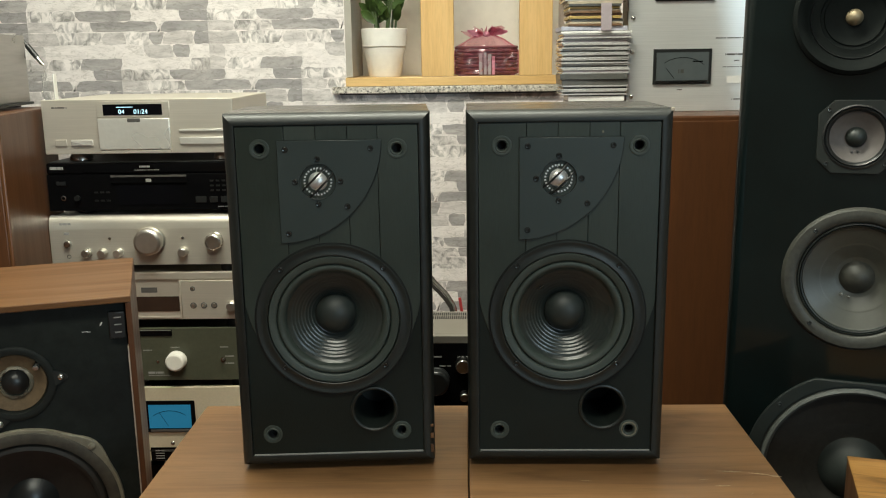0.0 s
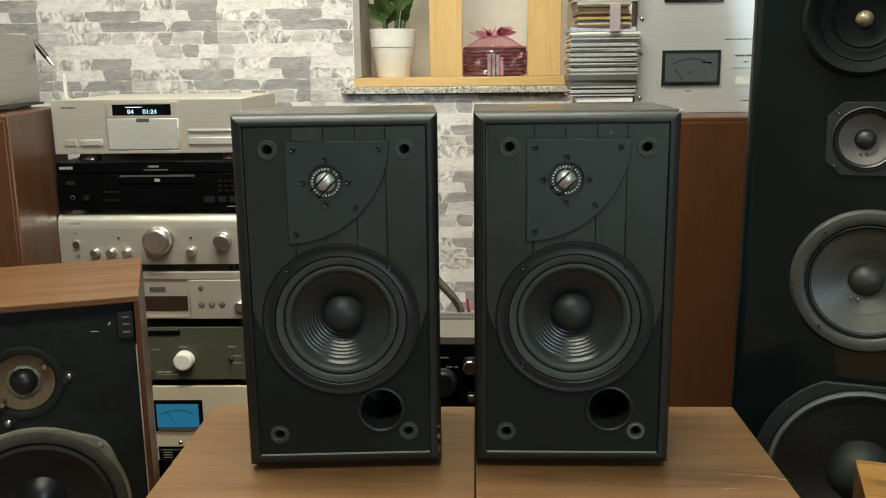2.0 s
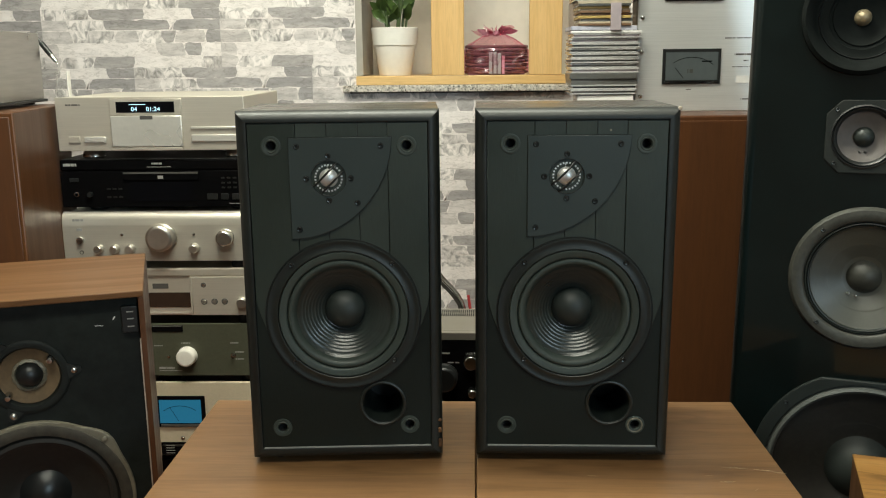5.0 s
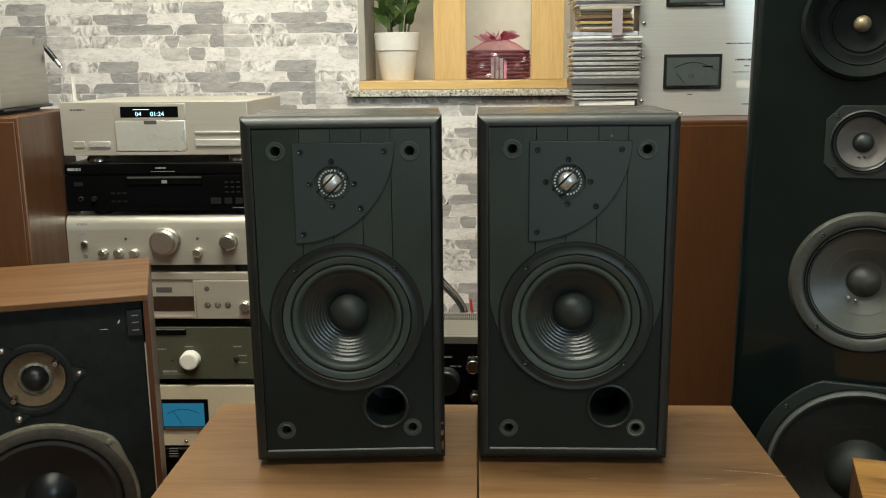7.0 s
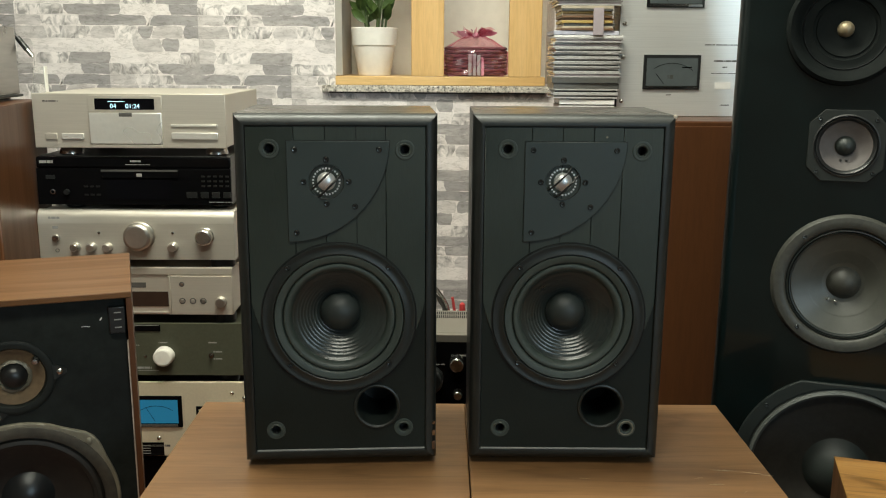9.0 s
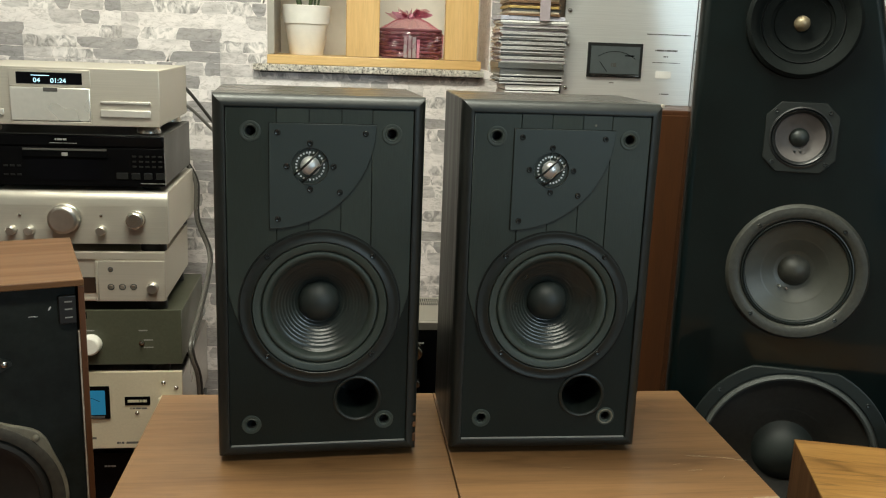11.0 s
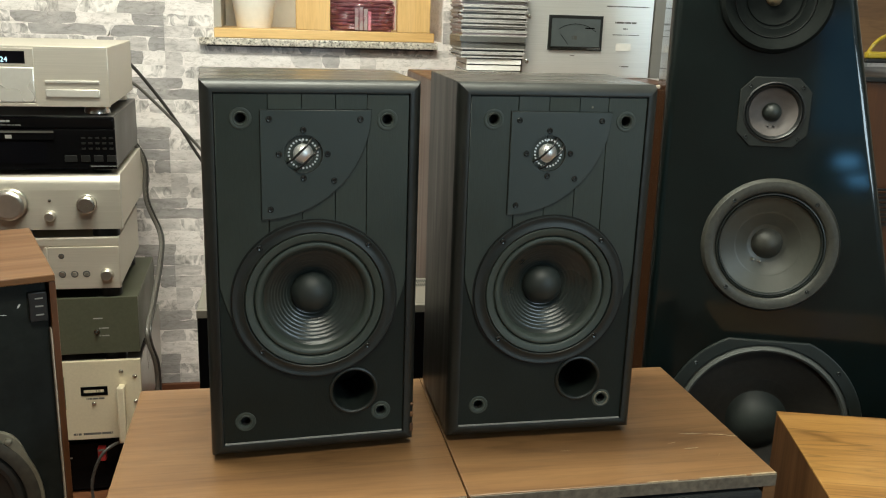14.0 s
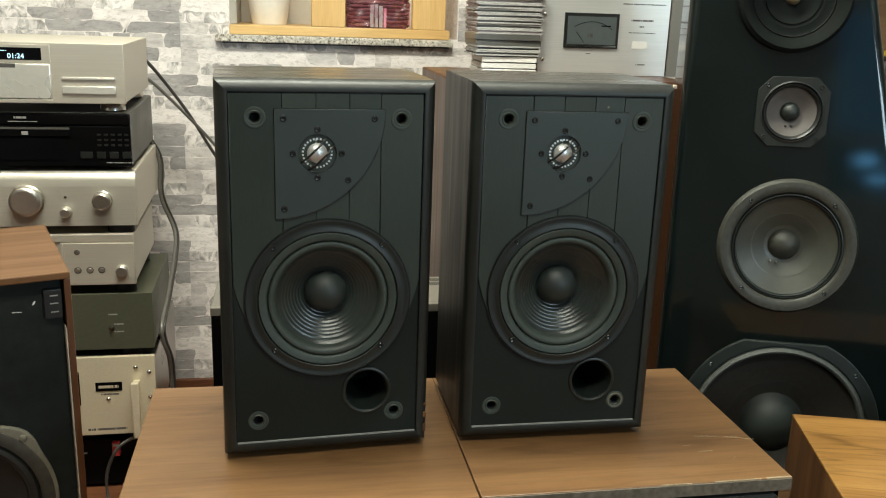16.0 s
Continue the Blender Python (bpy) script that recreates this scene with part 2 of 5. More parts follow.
M["panelsilver"] = brushed("satin amplifier panel", (0.81, 0.805, 0.785), 0.39, metal=0.62)
M["knobmetal"] = surface("turned aluminium knob", (0.74, 0.715, 0.66), 0.29, 0.95, 0.08, 60, (1, 1, 1), 0.15, 0.03)
M["polished"] = surface("polished aluminium side", (0.44, 0.42, 0.39), 0.30, 0.9, 0.10, 10, (1, 1, 14), 0.15, 0.1, 0, 0.05)
M["lightbtn"] = surface("pale metal button", (0.78, 0.76, 0.71), 0.30, 0.6, 0.04, 100, (1, 1, 1), 0.05, 0.02)
M["cream"] = surface("cream gold faceplate", (0.66, 0.58, 0.43), 0.40, 0.35, 0.05, 200, (1, 1, 1), 0.08, 0.03)
M["olive"] = surface("olive grey panel", (0.075, 0.078, 0.052), 0.45, 0.2, 0.1, 200, (1, 1, 1), 0.12, 0.05)
M["blackgloss"] = surface("gloss black faceplate", (0.0030, 0.0030, 0.0034), 0.14, 0, 0.15, 60, (1, 1, 1), 0.1, 0.0)
M["greycase"] = surface("dark grey steel case", (0.10, 0.095, 0.088), 0.5, 0.3, 0.1, 300, (1, 1, 1), 0.12, 0.08)
M["midcase"] = surface("grey painted steel case", (0.185, 0.170, 0.145), 0.45, 0.2, 0.05, 300, (1, 1, 1), 0.1, 0.05)
M["greyprint"] = surface("grey printing", (0.26, 0.255, 0.24), 0.6, 0, 0.05, 100, (1, 1, 1), 0, 0)
M["darkprint"] = surface("dark printing", (0.10, 0.09, 0.08), 0.6, 0, 0.05, 100, (1, 1, 1), 0, 0)
M["whiteplastic"] = surface("white plastic", (0.78, 0.76, 0.72), 0.4, 0, 0.04, 100, (1, 1, 1), 0.08, 0.03)
M["ivory"] = surface("ivory knob", (0.74, 0.71, 0.64), 0.4, 0, 0.05, 100, (1, 1, 1), 0.1, 0.03)
M["bluelcd"] = glowing("lit blue meter", (0.020, 0.235, 0.42), 0.38)
M["vfd"] = glowing("pale blue display digits", (0.55, 0.88, 1.0), 1.6)
M["darkglass"] = surface("dark display window", (0.0030, 0.0030, 0.0040), 0.10, 0, 0.1, 60, (1, 1, 1), 0.05, 0)
M["brownglass"] = surface("brown smoked display", (0.030, 0.018, 0.013), 0.15, 0, 0.1, 60, (1, 1, 1), 0.05, 0)
M["meterface"] = surface("slate meter face", (0.078, 0.092, 0.096), 0.35, 0, 0.08, 60, (1, 1, 1), 0.15, 0)
M["red"] = surface("red plastic", (0.42, 0.035, 0.035), 0.4, 0, 0.1, 100, (1, 1, 1), 0.1, 0)
M["darkframe"] = surface("dull black pressed frame", (0.0125, 0.0150, 0.0130), 0.62, 0, 0.2, 200, (1, 1, 1), 0.25, 0.2)
M["oldgasket"] = surface("brown-grey crumbling gasket", (0.056, 0.048, 0.035), 0.75, 0, 0.35, 90, (1, 1, 1), 0.45, 0.5)
M["cupgrey"] = surface("dull metal tweeter dish", (0.16, 0.165, 0.155), 0.30, 0.7, 0.12, 120, (1, 1, 1), 0.2, 0.04)
M["greycord"] = surface("grey rubber cord", (0.135, 0.125, 0.110), 0.34, 0, 0.15, 200, (1, 1, 1), 0.15, 0.05)
M["cable"] = surface("dark grey cable", (0.045, 0.042, 0.038), 0.42, 0, 0.15, 200, (1, 1, 1), 0.1, 0.05)
M["backwall"] = surface("brown-grey unseen wall", (0.40, 0.385, 0.355), 0.7, 0, 0.1, 30, (1, 1, 1), 0.2, 0.15)
M["plaster"] = surface("off-white plaster", (0.72, 0.69, 0.63), 0.8, 0, 0.05, 40, (1, 1, 1), 0.08, 0.15)
M["niche"] = surface("beige niche paint", (0.79, 0.745, 0.665), 0.75, 0, 0.04, 40, (1, 1, 1), 0.06, 0.1)
M["reveal"] = surface("grey reveal paint", (0.42, 0.39, 0.34), 0.75, 0, 0.06, 40, (1, 1, 1), 0.1, 0.1)
M["ceramic"] = surface("matt white ceramic", (0.86, 0.83, 0.765), 0.5, 0, 0.04, 60, (1, 1, 1), 0.08, 0.05)
M["leaf"] = surface("glossy dark green leaf", (0.120, 0.200, 0.052), 0.30, 0, 0.35, 30, (1, 1, 1), 0.3, 0.1)
M["stem"] = surface("green stem", (0.075, 0.11, 0.04), 0.5, 0, 0.2, 60, (1, 1, 1), 0.2, 0.1)
M["soil"] = surface("potting soil", (0.03, 0.022, 0.015), 0.95, 0, 0.4, 200, (1, 1, 1), 0.2, 0.6)
M["wicker"] = surface("plum wicker", (0.19, 0.062, 0.078), 0.5, 0, 0.4, 60, (1, 1, 3), 0.3, 0.4)


def film(name, tint, gloss, rough):
    """Thin film that lets light straight through and shines a little."""
    m, nt, b = nodes_of(name)
    t = nt.nodes.new("ShaderNodeBsdfTransparent")
    g = nt.nodes.new("ShaderNodeBsdfGlossy")
    mix = nt.nodes.new("ShaderNodeMixShader")
    t.inputs["Color"].default_value = (*tint, 1)
    g.inputs["Color"].default_value = (1.0, 0.86, 0.90, 1)
    g.inputs["Roughness"].default_value = rough
    mix.inputs[0].default_value = gloss
    nt.links.new(t.outputs[0], mix.inputs[1])
    nt.links.new(g.outputs[0], mix.inputs[2])
    nt.links.new(mix.outputs[0], nt.nodes["Material Output"].inputs["Surface"])
    return m


M["pinkfilm"] = film("pink cellophane", (0.97, 0.76, 0.82), 0.13, 0.22)
M["tintpane"] = film("added dark blue pane, dims the unseen sky", (0.05, 0.16, 0.24), 0.05, 0.05)
M["bowfilm"] = film("gathered pink cellophane", (0.90, 0.54, 0.64), 0.26, 0.16)
M["pinkbow"] = surface("pink film gathered", (0.62, 0.27, 0.36), 0.28, 0, 0.3, 50, (1, 1, 1), 0.3, 0.2)
M["keydark"] = surface("dull black key", (0.010, 0.0098, 0.0095), 0.4, 0, 0.1, 100, (1, 1, 1), 0.1, 0)
M["filmfold"] = surface("glossy folded film", (0.74, 0.52, 0.58), 0.12, 0, 0.2, 60, (1, 1, 1), 0.3, 0.05)
M["cdlilac"] = surface("lilac plastic case", (0.36, 0.31, 0.33), 0.25, 0, 0.1, 60, (1, 1, 1), 0.1, 0.02)
M["cdclear"] = clear("clear jewel case plastic", (0.95, 0.95, 0.93), 0.04, 1.25, 0.96)
M["cdgrey"] = surface("scuffed clear grey case", (0.42, 0.41, 0.40), 0.10, 0, 0.2, 80, (1, 1, 1), 0.2, 0.05)
M["cddark"] = surface("dark grey case spine", (0.10, 0.098, 0.09), 0.3, 0, 0.15, 80, (1, 1, 1), 0.2, 0.05)
M["cdwhite"] = surface("white card case", (0.80, 0.79, 0.76), 0.45, 0, 0.05, 80, (1, 1, 1), 0.1, 0.02)
M["cdbrown"] = surface("brown card sleeve", (0.17, 0.095, 0.05), 0.4, 0, 0.2, 60, (1, 1, 1), 0.2, 0.05)
M["cdyellow"] = surface("yellow card sleeve", (0.42, 0.29, 0.09), 0.4, 0, 0.15, 60, (1, 1, 1), 0.2, 0.05)
M["cdblue"] = surface("blue and white sleeve", (0.50, 0.50, 0.58), 0.45, 0, 0.3, 60, (1, 1, 1), 0.2, 0.05)
M["cdcream"] = surface("cream booklet", (0.46, 0.39, 0.29), 0.5, 0, 0.15, 60, (1, 1, 1), 0.15, 0.05)
M["yellow"] = surface("yellow enamel", (0.45, 0.32, 0.03), 0.3, 0, 0.1, 40, (1, 1, 1), 0.1, 0)
M["granite"] = granite("speckled granite")
M["lamp"] = glowing("lit ceiling diffuser", (1.0, 0.90, 0.76), 3.0)
M["matte"].node_tree.nodes["Principled BSDF"].inputs["Specular IOR Level"].default_value = 0.10
for key in ("felt", "baffle", "darkframe"):
    M[key].node_tree.nodes["Principled BSDF"].inputs["Specular IOR Level"].default_value = 0.26
M["gloss"].node_tree.nodes["Principled BSDF"].inputs["Coat Roughness"].default_value = 0.075
M["gloss"].node_tree.nodes["Principled BSDF"].inputs["Specular IOR Level"].default_value = 0.10
for key in ("blackgloss", "darkglass"):
    M[key].node_tree.nodes["Principled BSDF"].inputs["IOR"].default_value = 1.34
    M[key].node_tree.nodes["Principled BSDF"].inputs["Specular IOR Level"].default_value = 0.16
# printed stone courses of the wallpaper
M["sW"] = paper("printed white stone", [(0.28, (0.64, 0.590, 0.565)), (0.42, (0.82, 0.762, 0.738)), (0.75, (0.90, 0.838, 0.815))], 1.6, 0.5)
M["sL"] = paper("printed light grey stone", [(0.28, (0.42, 0.390, 0.378)), (0.48, (0.61, 0.567, 0.55)), (0.72, (0.79, 0.735, 0.715))], 1.6, 0.8)
M["sG"] = paper("printed grey stone", [(0.28, (0.285, 0.267, 0.262)), (0.5, (0.41, 0.383, 0.375)), (0.75, (0.55, 0.512, 0.496))], 1.8, 0.8)
M["sD"] = paper("printed dark grey stone", [(0.25, (0.275, 0.258, 0.256)), (0.5, (0.365, 0.343, 0.34)), (0.75, (0.45, 0.423, 0.415))], 1.5, 0.6)


def crystals(name):
    """Printed quartz: clumps of pale crystals between grey hollows."""
    m, nt, b = nodes_of(name)
    clump = tex(nt, coords(nt, (1.0, 1.0, 0.75)), 44, 5, 0.6, 1.1)
    lump = tex(nt, coords(nt, (1, 1, 1.5)), 14, 3, 0.5, 0.5)
    c1 = ramp(nt, clump.outputs["Fac"], [(0.36, (0.34, 0.318, 0.308)), (0.47, (0.60, 0.56, 0.54)), (0.58, (0.88, 0.82, 0.795))])
    c2 = ramp(nt, lump.outputs["Fac"], [(0.34, (0.66, 0.655, 0.65)), (0.56, (1, 1, 1))])
    nt.links.new(times(nt, c1.outputs[0], c2.outputs[0]), b.inputs["Base Color"])
    b.inputs["Roughness"].default_value = 0.6
    bumped(nt, b, clump.outputs["Fac"], 0.2)
    return m


M["sC"] = crystals("printed crystalline stone")

# ---- mesh helpers ----


def box(x0, x1, y0, y1, z0, z1, b=0.0, seg=2, bm=None):
    bm = bm or bmesh.new()
    m = Matrix.LocRotScale(((x0 + x1) / 2, (y0 + y1) / 2, (z0 + z1) / 2), None, (x1 - x0, y1 - y0, z1 - z0))
    vs = bmesh.ops.create_cube(bm, size=1, matrix=m)["verts"]
    if b:
        es = list({e for v in vs for e in v.link_edges})
        bmesh.ops.bevel(bm, geom=es, offset=b, segments=seg, profile=0.5, affect="EDGES")
    return bm


def lathe(profile, cx=0.0, cz=0.0, seg=48, axis="y", bm=None):
    """Turns (radius, place along the axis) about an axis through (cx, cz); along z the centre is (cx, cz) in x and y."""
    bm = bm or bmesh.new()
    rings = []
    for r, h in profile:
        n = 1 if r < 1e-6 else seg
        ring = []
        for i in range(n):
            a = 2 * math.pi * i / seg
            p, q = cx + r * math.cos(a), cz + r * math.sin(a)
            ring.append(bm.verts.new((p, h, q) if axis == "y" else (p, q, h)))
        rings.append(ring)
    for a, b in zip(rings, rings[1:]):
        for i in range(seg):
            j = (i + 1) % seg
            if len(a) == 1 and len(b) == 1:
                continue
            if len(a) == 1:
                bm.faces.new((a[0], b[i], b[j]))
            elif len(b) == 1:
                bm.faces.new((a[i], a[j], b[0]))
            else:
                bm.faces.new((a[i], a[j], b[j], b[i]))
    bmesh.ops.recalc_face_normals(bm, faces=bm.faces[:])
    return bm


def rod(p, q, r, seg=10, bm=None):
    bm = bm or bmesh.new()
    return tube([p, q], r, seg, bm, 1)


def tube(points, r, seg=8, bm=None, fine=6):
    """A round cord through the points."""
    bm = bm or bmesh.new()
    pts = [Vector(p) for p in points]
    if fine > 1:
        out = []
        for i in range(len(pts) - 1):
            p0, p1, p2, p3 = pts[max(0, i - 1)], pts[i], pts[i + 1], pts[min(len(pts) - 1, i + 2)]
            for k in range(fine):
                t = k / fine
                out.append(0.5 * (2 * p1 + (p2 - p0) * t + (2 * p0 - 5 * p1 + 4 * p2 - p3) * t * t + (3 * p1 - p0 - 3 * p2 + p3) * t ** 3))
        pts = out + [pts[-1]]
    rings = []
    for i, p in enumerate(pts):
        d = (pts[min(i + 1, len(pts) - 1)] - pts[max(i - 1, 0)]).normalized()
        s = d.cross(Vector((0.31, 0.2, 0.93)))
        s = (s if s.length > 1e-3 else d.cross(Vector((1, 0, 0)))).normalized()
        u = s.cross(d)
        rings.append([bm.verts.new(p + (s * math.cos(2 * math.pi * k / seg) + u * math.sin(2 * math.pi * k / seg)) * r) for k in range(seg)])
    for a, b in zip(rings, rings[1:]):
        for k in range(seg):
            bm.faces.new((a[k], a[(k + 1) % seg], b[(k + 1) % seg], b[k]))
    bm.faces.new(rings[0])
    bm.faces.new(rings[-1])
    bmesh.ops.recalc_face_normals(bm, faces=bm.faces[:])
    return bm


def slab(outline, y0, y1, holes=(), bevel=0.0, bm=None, seg=2):
    """A plate in x and z from y0 (front) to y1, with round holes (x, z, radius)."""
    bm = bm or bmesh.new()
    edges = []
    loops = [outline] + [[(cx + r * math.cos(2 * math.pi * k / 40), cz + r * math.sin(2 * math.pi * k / 40)) for k in range(40)] for cx, cz, r in holes]
    for loop in loops:
        vs = [bm.verts.new((x, y0, z)) for x, z in loop]
        edges += [bm.edges.new((vs[k], vs[(k + 1) % len(vs)])) for k in range(len(vs))]
    if holes:
        got = bmesh.ops.triangle_fill(bm, use_beauty=True, use_dissolve=False, edges=edges)
        faces = [f for f in got["geom"] if isinstance(f, bmesh.types.BMFace)]
    else:
        faces = [bm.faces.new(vs)]
    ext = bmesh.ops.extrude_face_region(bm, geom=faces)
    back = [v for v in ext["geom"] if isinstance(v, bmesh.types.BMVert)]
    bmesh.ops.translate(bm, verts=back, vec=(0, y1 - y0, 0))
    bmesh.ops.recalc_face_normals(bm, faces=bm.faces[:])
    if bevel:
        outer = {(round(x, 6), round(z, 6)) for x, z in outline}
        rim = [e for e in bm.edges if all(abs(v.co.y - y0) < 1e-6 and (round(v.co.x, 6), round(v.co.z, 6)) in outer for v in e.verts) and len(e.link_faces) == 2
               and any(abs(f.normal.y) < 0.5 for f in e.link_faces)]
        bmesh.ops.bevel(bm, geom=rim, offset=bevel, segments=seg, profile=0.5, affect="EDGES")
    return bm


def disc(cx, cz, r, a0=0.0, a1=360.0, n=40):
    return [(cx + r * math.cos(radians(a0 + (a1 - a0) * k / n)), cz + r * math.sin(radians(a0 + (a1 - a0) * k / n))) for k in range(n + (a1 - a0 < 360))]


def meshed(name, bm, material):
    bm.normal_update()
    for f in bm.faces:
        f.smooth = max(abs(v) for v in f.normal) < 0.99995
    for e in bm.edges:
        if len(e.link_faces) == 2 and e.calc_face_angle(0) > radians(38):
            e.smooth = False
    me = bpy.data.meshes.new(name)
    bm.to_mesh(me)
    bm.free()
    me.materials.append(material)
    return me


def part(name, bm, material, parent=None, label="", at=None):
    me = bm if isinstance(bm, bpy.types.Mesh) else meshed(name, bm, M[material])
    ob = new(name, me)
    ob.parent = parent
    if at:
        ob.location = at
    if label:
        ob["label"] = label
    return ob


def thing(name, m, label, category, group="", kind=""):
    ob = new(name)
    ob.empty_display_size = 0.05
    ob.matrix_world = m
    return tagged(ob, label, category, group, kind)


def solid(name, bm, material, label, category, group="", kind="", m=None):
    ob = new(name, meshed(name, bm, M[material]))
    if m:
        ob.matrix_world = m
    return tagged(ob, label, category, group, kind)


def bars(x0, x1, z, y, h, n, seed=1, bm=None):
    """A line of small print as n plain bars, on a face towards -y."""
    rnd = random.Random(seed)
    bm = bm or bmesh.new()
    cuts = sorted([rnd.random() for _ in range(n - 1)])
    xs = [x0] + [x0 + (x1 - x0) * c for c in cuts] + [x1]
    for a, b in zip(xs, xs[1:]):
        if b - a > 0.0016:
            box(a, b - 0.0012, y - 0.0003, y, z - h / 2, z + h / 2, bm=bm)
    return bm


SCREW = meshed("screw", lathe([(0, -0.0006), (0.0009, -0.0004), (0.0012, -0.0014), (0.0024, -0.0018), (0.0031, -0.0012), (0.0034, 0.0)], seg=14), M["screw"])
BOLT = meshed("screw", lathe([(0, -0.0035), (0.002, -0.0033), (0.0042, -0.002), (0.005, 0.0)], seg=14), M["steel"])

OLD_BOLT = meshed("screw", lathe([(0, -0.0030), (0.0026, -0.0028), (0.0046, -0.0016), (0.0052, 0.0)], seg=14), M["castgrey"])

# ---- the room ----
X0, X1, Y0 = -2.3, 2.3, -2.6
NX0, NX1, NZ0, NZ1 = -0.298, 0.30, 0.948, 1.62      # niche in the papered wall
tagged(solid("floor", box(X0 - 0.1, X1 + 0.1, Y0 - 0.1, WALL + 0.5, FLOOR - 0.1, FLOOR), "parquet", "red-brown wooden floor", "floor", kind="structure"))
tagged(solid("ceiling", box(X0 - 0.1, X1 + 0.1, Y0 - 0.1, WALL + 0.5, CEIL, CEIL + 0.1), "plaster", "off-white plaster ceiling", "ceiling", kind="structure"))
bm = bmesh.new()
for a in ((X0, NX0, FLOOR, CEIL), (NX1, X1, FLOOR, CEIL), (NX0, NX1, FLOOR, NZ0), (NX0, NX1, NZ1, CEIL)):
    box(a[0], a[1], WALL, WALL + 0.3, a[2], a[3], bm=bm)
wall_north = solid("wall_north", bm, "sW", "wall papered with printed grey and white stone courses", "wall", kind="structure")
bm = box(NX0, NX1, WALL + 0.22, WALL + 0.3, NZ0, NZ1)
solid("niche_back", bm, "niche", "beige painted back of the wall niche", "wall", kind="structure")
bm = box(NX0 + 0.0, NX0 + 0.018, WALL - 0.004, WALL + 0.219, NZ0 + 0.026, NZ1)
solid("niche_reveal", bm, "reveal", "grey painted side of the wall niche", "trim", kind="structure")
solid("wall_west", box(X0 - 0.1, X0, Y0, WALL + 0.3, FLOOR, CEIL), "backwall", "plain brown-grey wall", "wall", kind="structure")
solid("wall_east", box(X1, X1 + 0.1, Y0, WALL + 0.3, FLOOR, CEIL), "backwall", "plain brown-grey wall", "wall", kind="structure")
WX0, WX1, WZ0, WZ1 = 1.45, 2.25, 1.08, 2.02
VX0, VX1, VZ0, VZ1 = 0.42, 0.80, 0.68, 1.74
bm = bmesh.new()
for a in ((X0, VX0, FLOOR, CEIL), (VX0, VX1, FLOOR, VZ0), (VX0, VX1, VZ1, CEIL), (VX1, WX0, FLOOR, CEIL), (WX1, X1, FLOOR, CEIL), (WX0, WX1, FLOOR, WZ0), (WX0, WX1, WZ1, CEIL)):
    box(a[0], a[1], Y0 - 0.1, Y0, a[2], a[3], bm=bm)
solid("wall_south", bm, "backwall", "plain brown-grey wall with two windows", "wall", kind="structure")
for n, (a0, a1, c0, c1) in enumerate(((WX0, WX1, WZ0, WZ1), (VX0, VX1, VZ0, VZ1))):
    win = thing("window_%d" % (n + 1), pose(0, 0, 0), "white-framed window in the brown-grey wall", "window", kind="structure")
    f = 0.05 if n == 0 else 0.012
    for a in ((a0, a0 + f, c0, c1), (a1 - f, a1, c0, c1), (a0 + f, a1 - f, c0, c0 + f), (a0 + f, a1 - f, c1 - f, c1), (a0 + f, a1 - f, (c0 + c1) / 2 - f / 2 if n == 0 else 0.985, (c0 + c1) / 2 + f / 2 if n == 0 else 1.01)):
        part("window_frame", box(a[0], a[1], Y0 - 0.06, Y0 - 0.01, a[2], a[3], 0.003), "whiteplastic", win)
    if n == 1:
        part("pane", box(a0 + f, a1 - f, Y0 - 0.052, Y0 - 0.048, c0 + f, c1 - f), "tintpane", win, "added dark blue pane, dims the unseen sky")
for x, y in ((-0.25, 1.20), (-0.10, -0.05)):
    lampt = thing("ceiling_light", pose(x, y, CEIL), "long white ceiling light, switched on", "lamp", "ceiling lights")
    part("housing", box(-0.62, 0.62, -0.17, 0.17, -0.03, 0.0, 0.006), "whiteplastic", lampt)
    part("diffuser", box(-0.59, 0.59, -0.15, 0.15, -0.042, -0.031, 0.004), "lamp", lampt)

solid("baseboard", box(X0, X1, WALL - 0.016, WALL - 0.002, FLOOR, -0.010, 0.003), "parquet", "low red-brown wooden skirting along the papered wall", "baseboard", kind="structure")

# sill and face of pine in the niche
sill = solid("window_sill", box(-0.335, 0.285, WALL - 0.026, WALL - 0.002, 0.929, 0.9475, 0.003), "granite", "narrow speckled grey granite sill", "sill", kind="structure")
solid("sill_trim", box(-0.318, 0.278, WALL - 0.008, WALL - 0.002, 0.9255, 0.9285), "black", "dark strip under the sill", "trim", kind="structure")
shelf_face = thing("shelf_frame", pose(0, WALL - 0.022, 0.9482), "varnished pine face of a niche shelf on the granite sill", "shelf")
part("bottom_rail", box(-0.298, 0.276, 0, 0.24, 0, 0.024, 0.002), "pine_rail", shelf_face)
for x0, x1 in ((-0.090, -0.001), (0.175, 0.264)):
    part("upright", box(x0, x1, 0.001, 0.026, 0.0245, 0.66, 0.002), "pine", shelf_face)
part("top_rail", box(-0.279, 0.276, 0.002, 0.026, 0.661, 0.70, 0.002), "pine_rail", shelf_face)

# ---- wallpaper: one repeat of printed courses, each next strip half a repeat on ----
REP, STRIP = 0.503, 0.1595
UNIT = REP / 627.0
COURSES = [
    (0, 37, "0C 170G 365W 530D"),
    (37, 72, "0L 90C 220G 452W 466D"),
    (72, 115, "0L 105C 255L 340C 420G 470L 575D"),
    (115, 160, "0L 55W 300W 400L 500G 560W"),
    (160, 200, "0L 60C 175G 320W 555C"),
]
rnd = random.Random(4)
stones = []
for top, bottom, row in COURSES:
    cuts = [(float(c[:-1]), c[-1]) for c in row.split()]
    lean = {c: rnd.uniform(-7, 7) for c, _ in cuts}
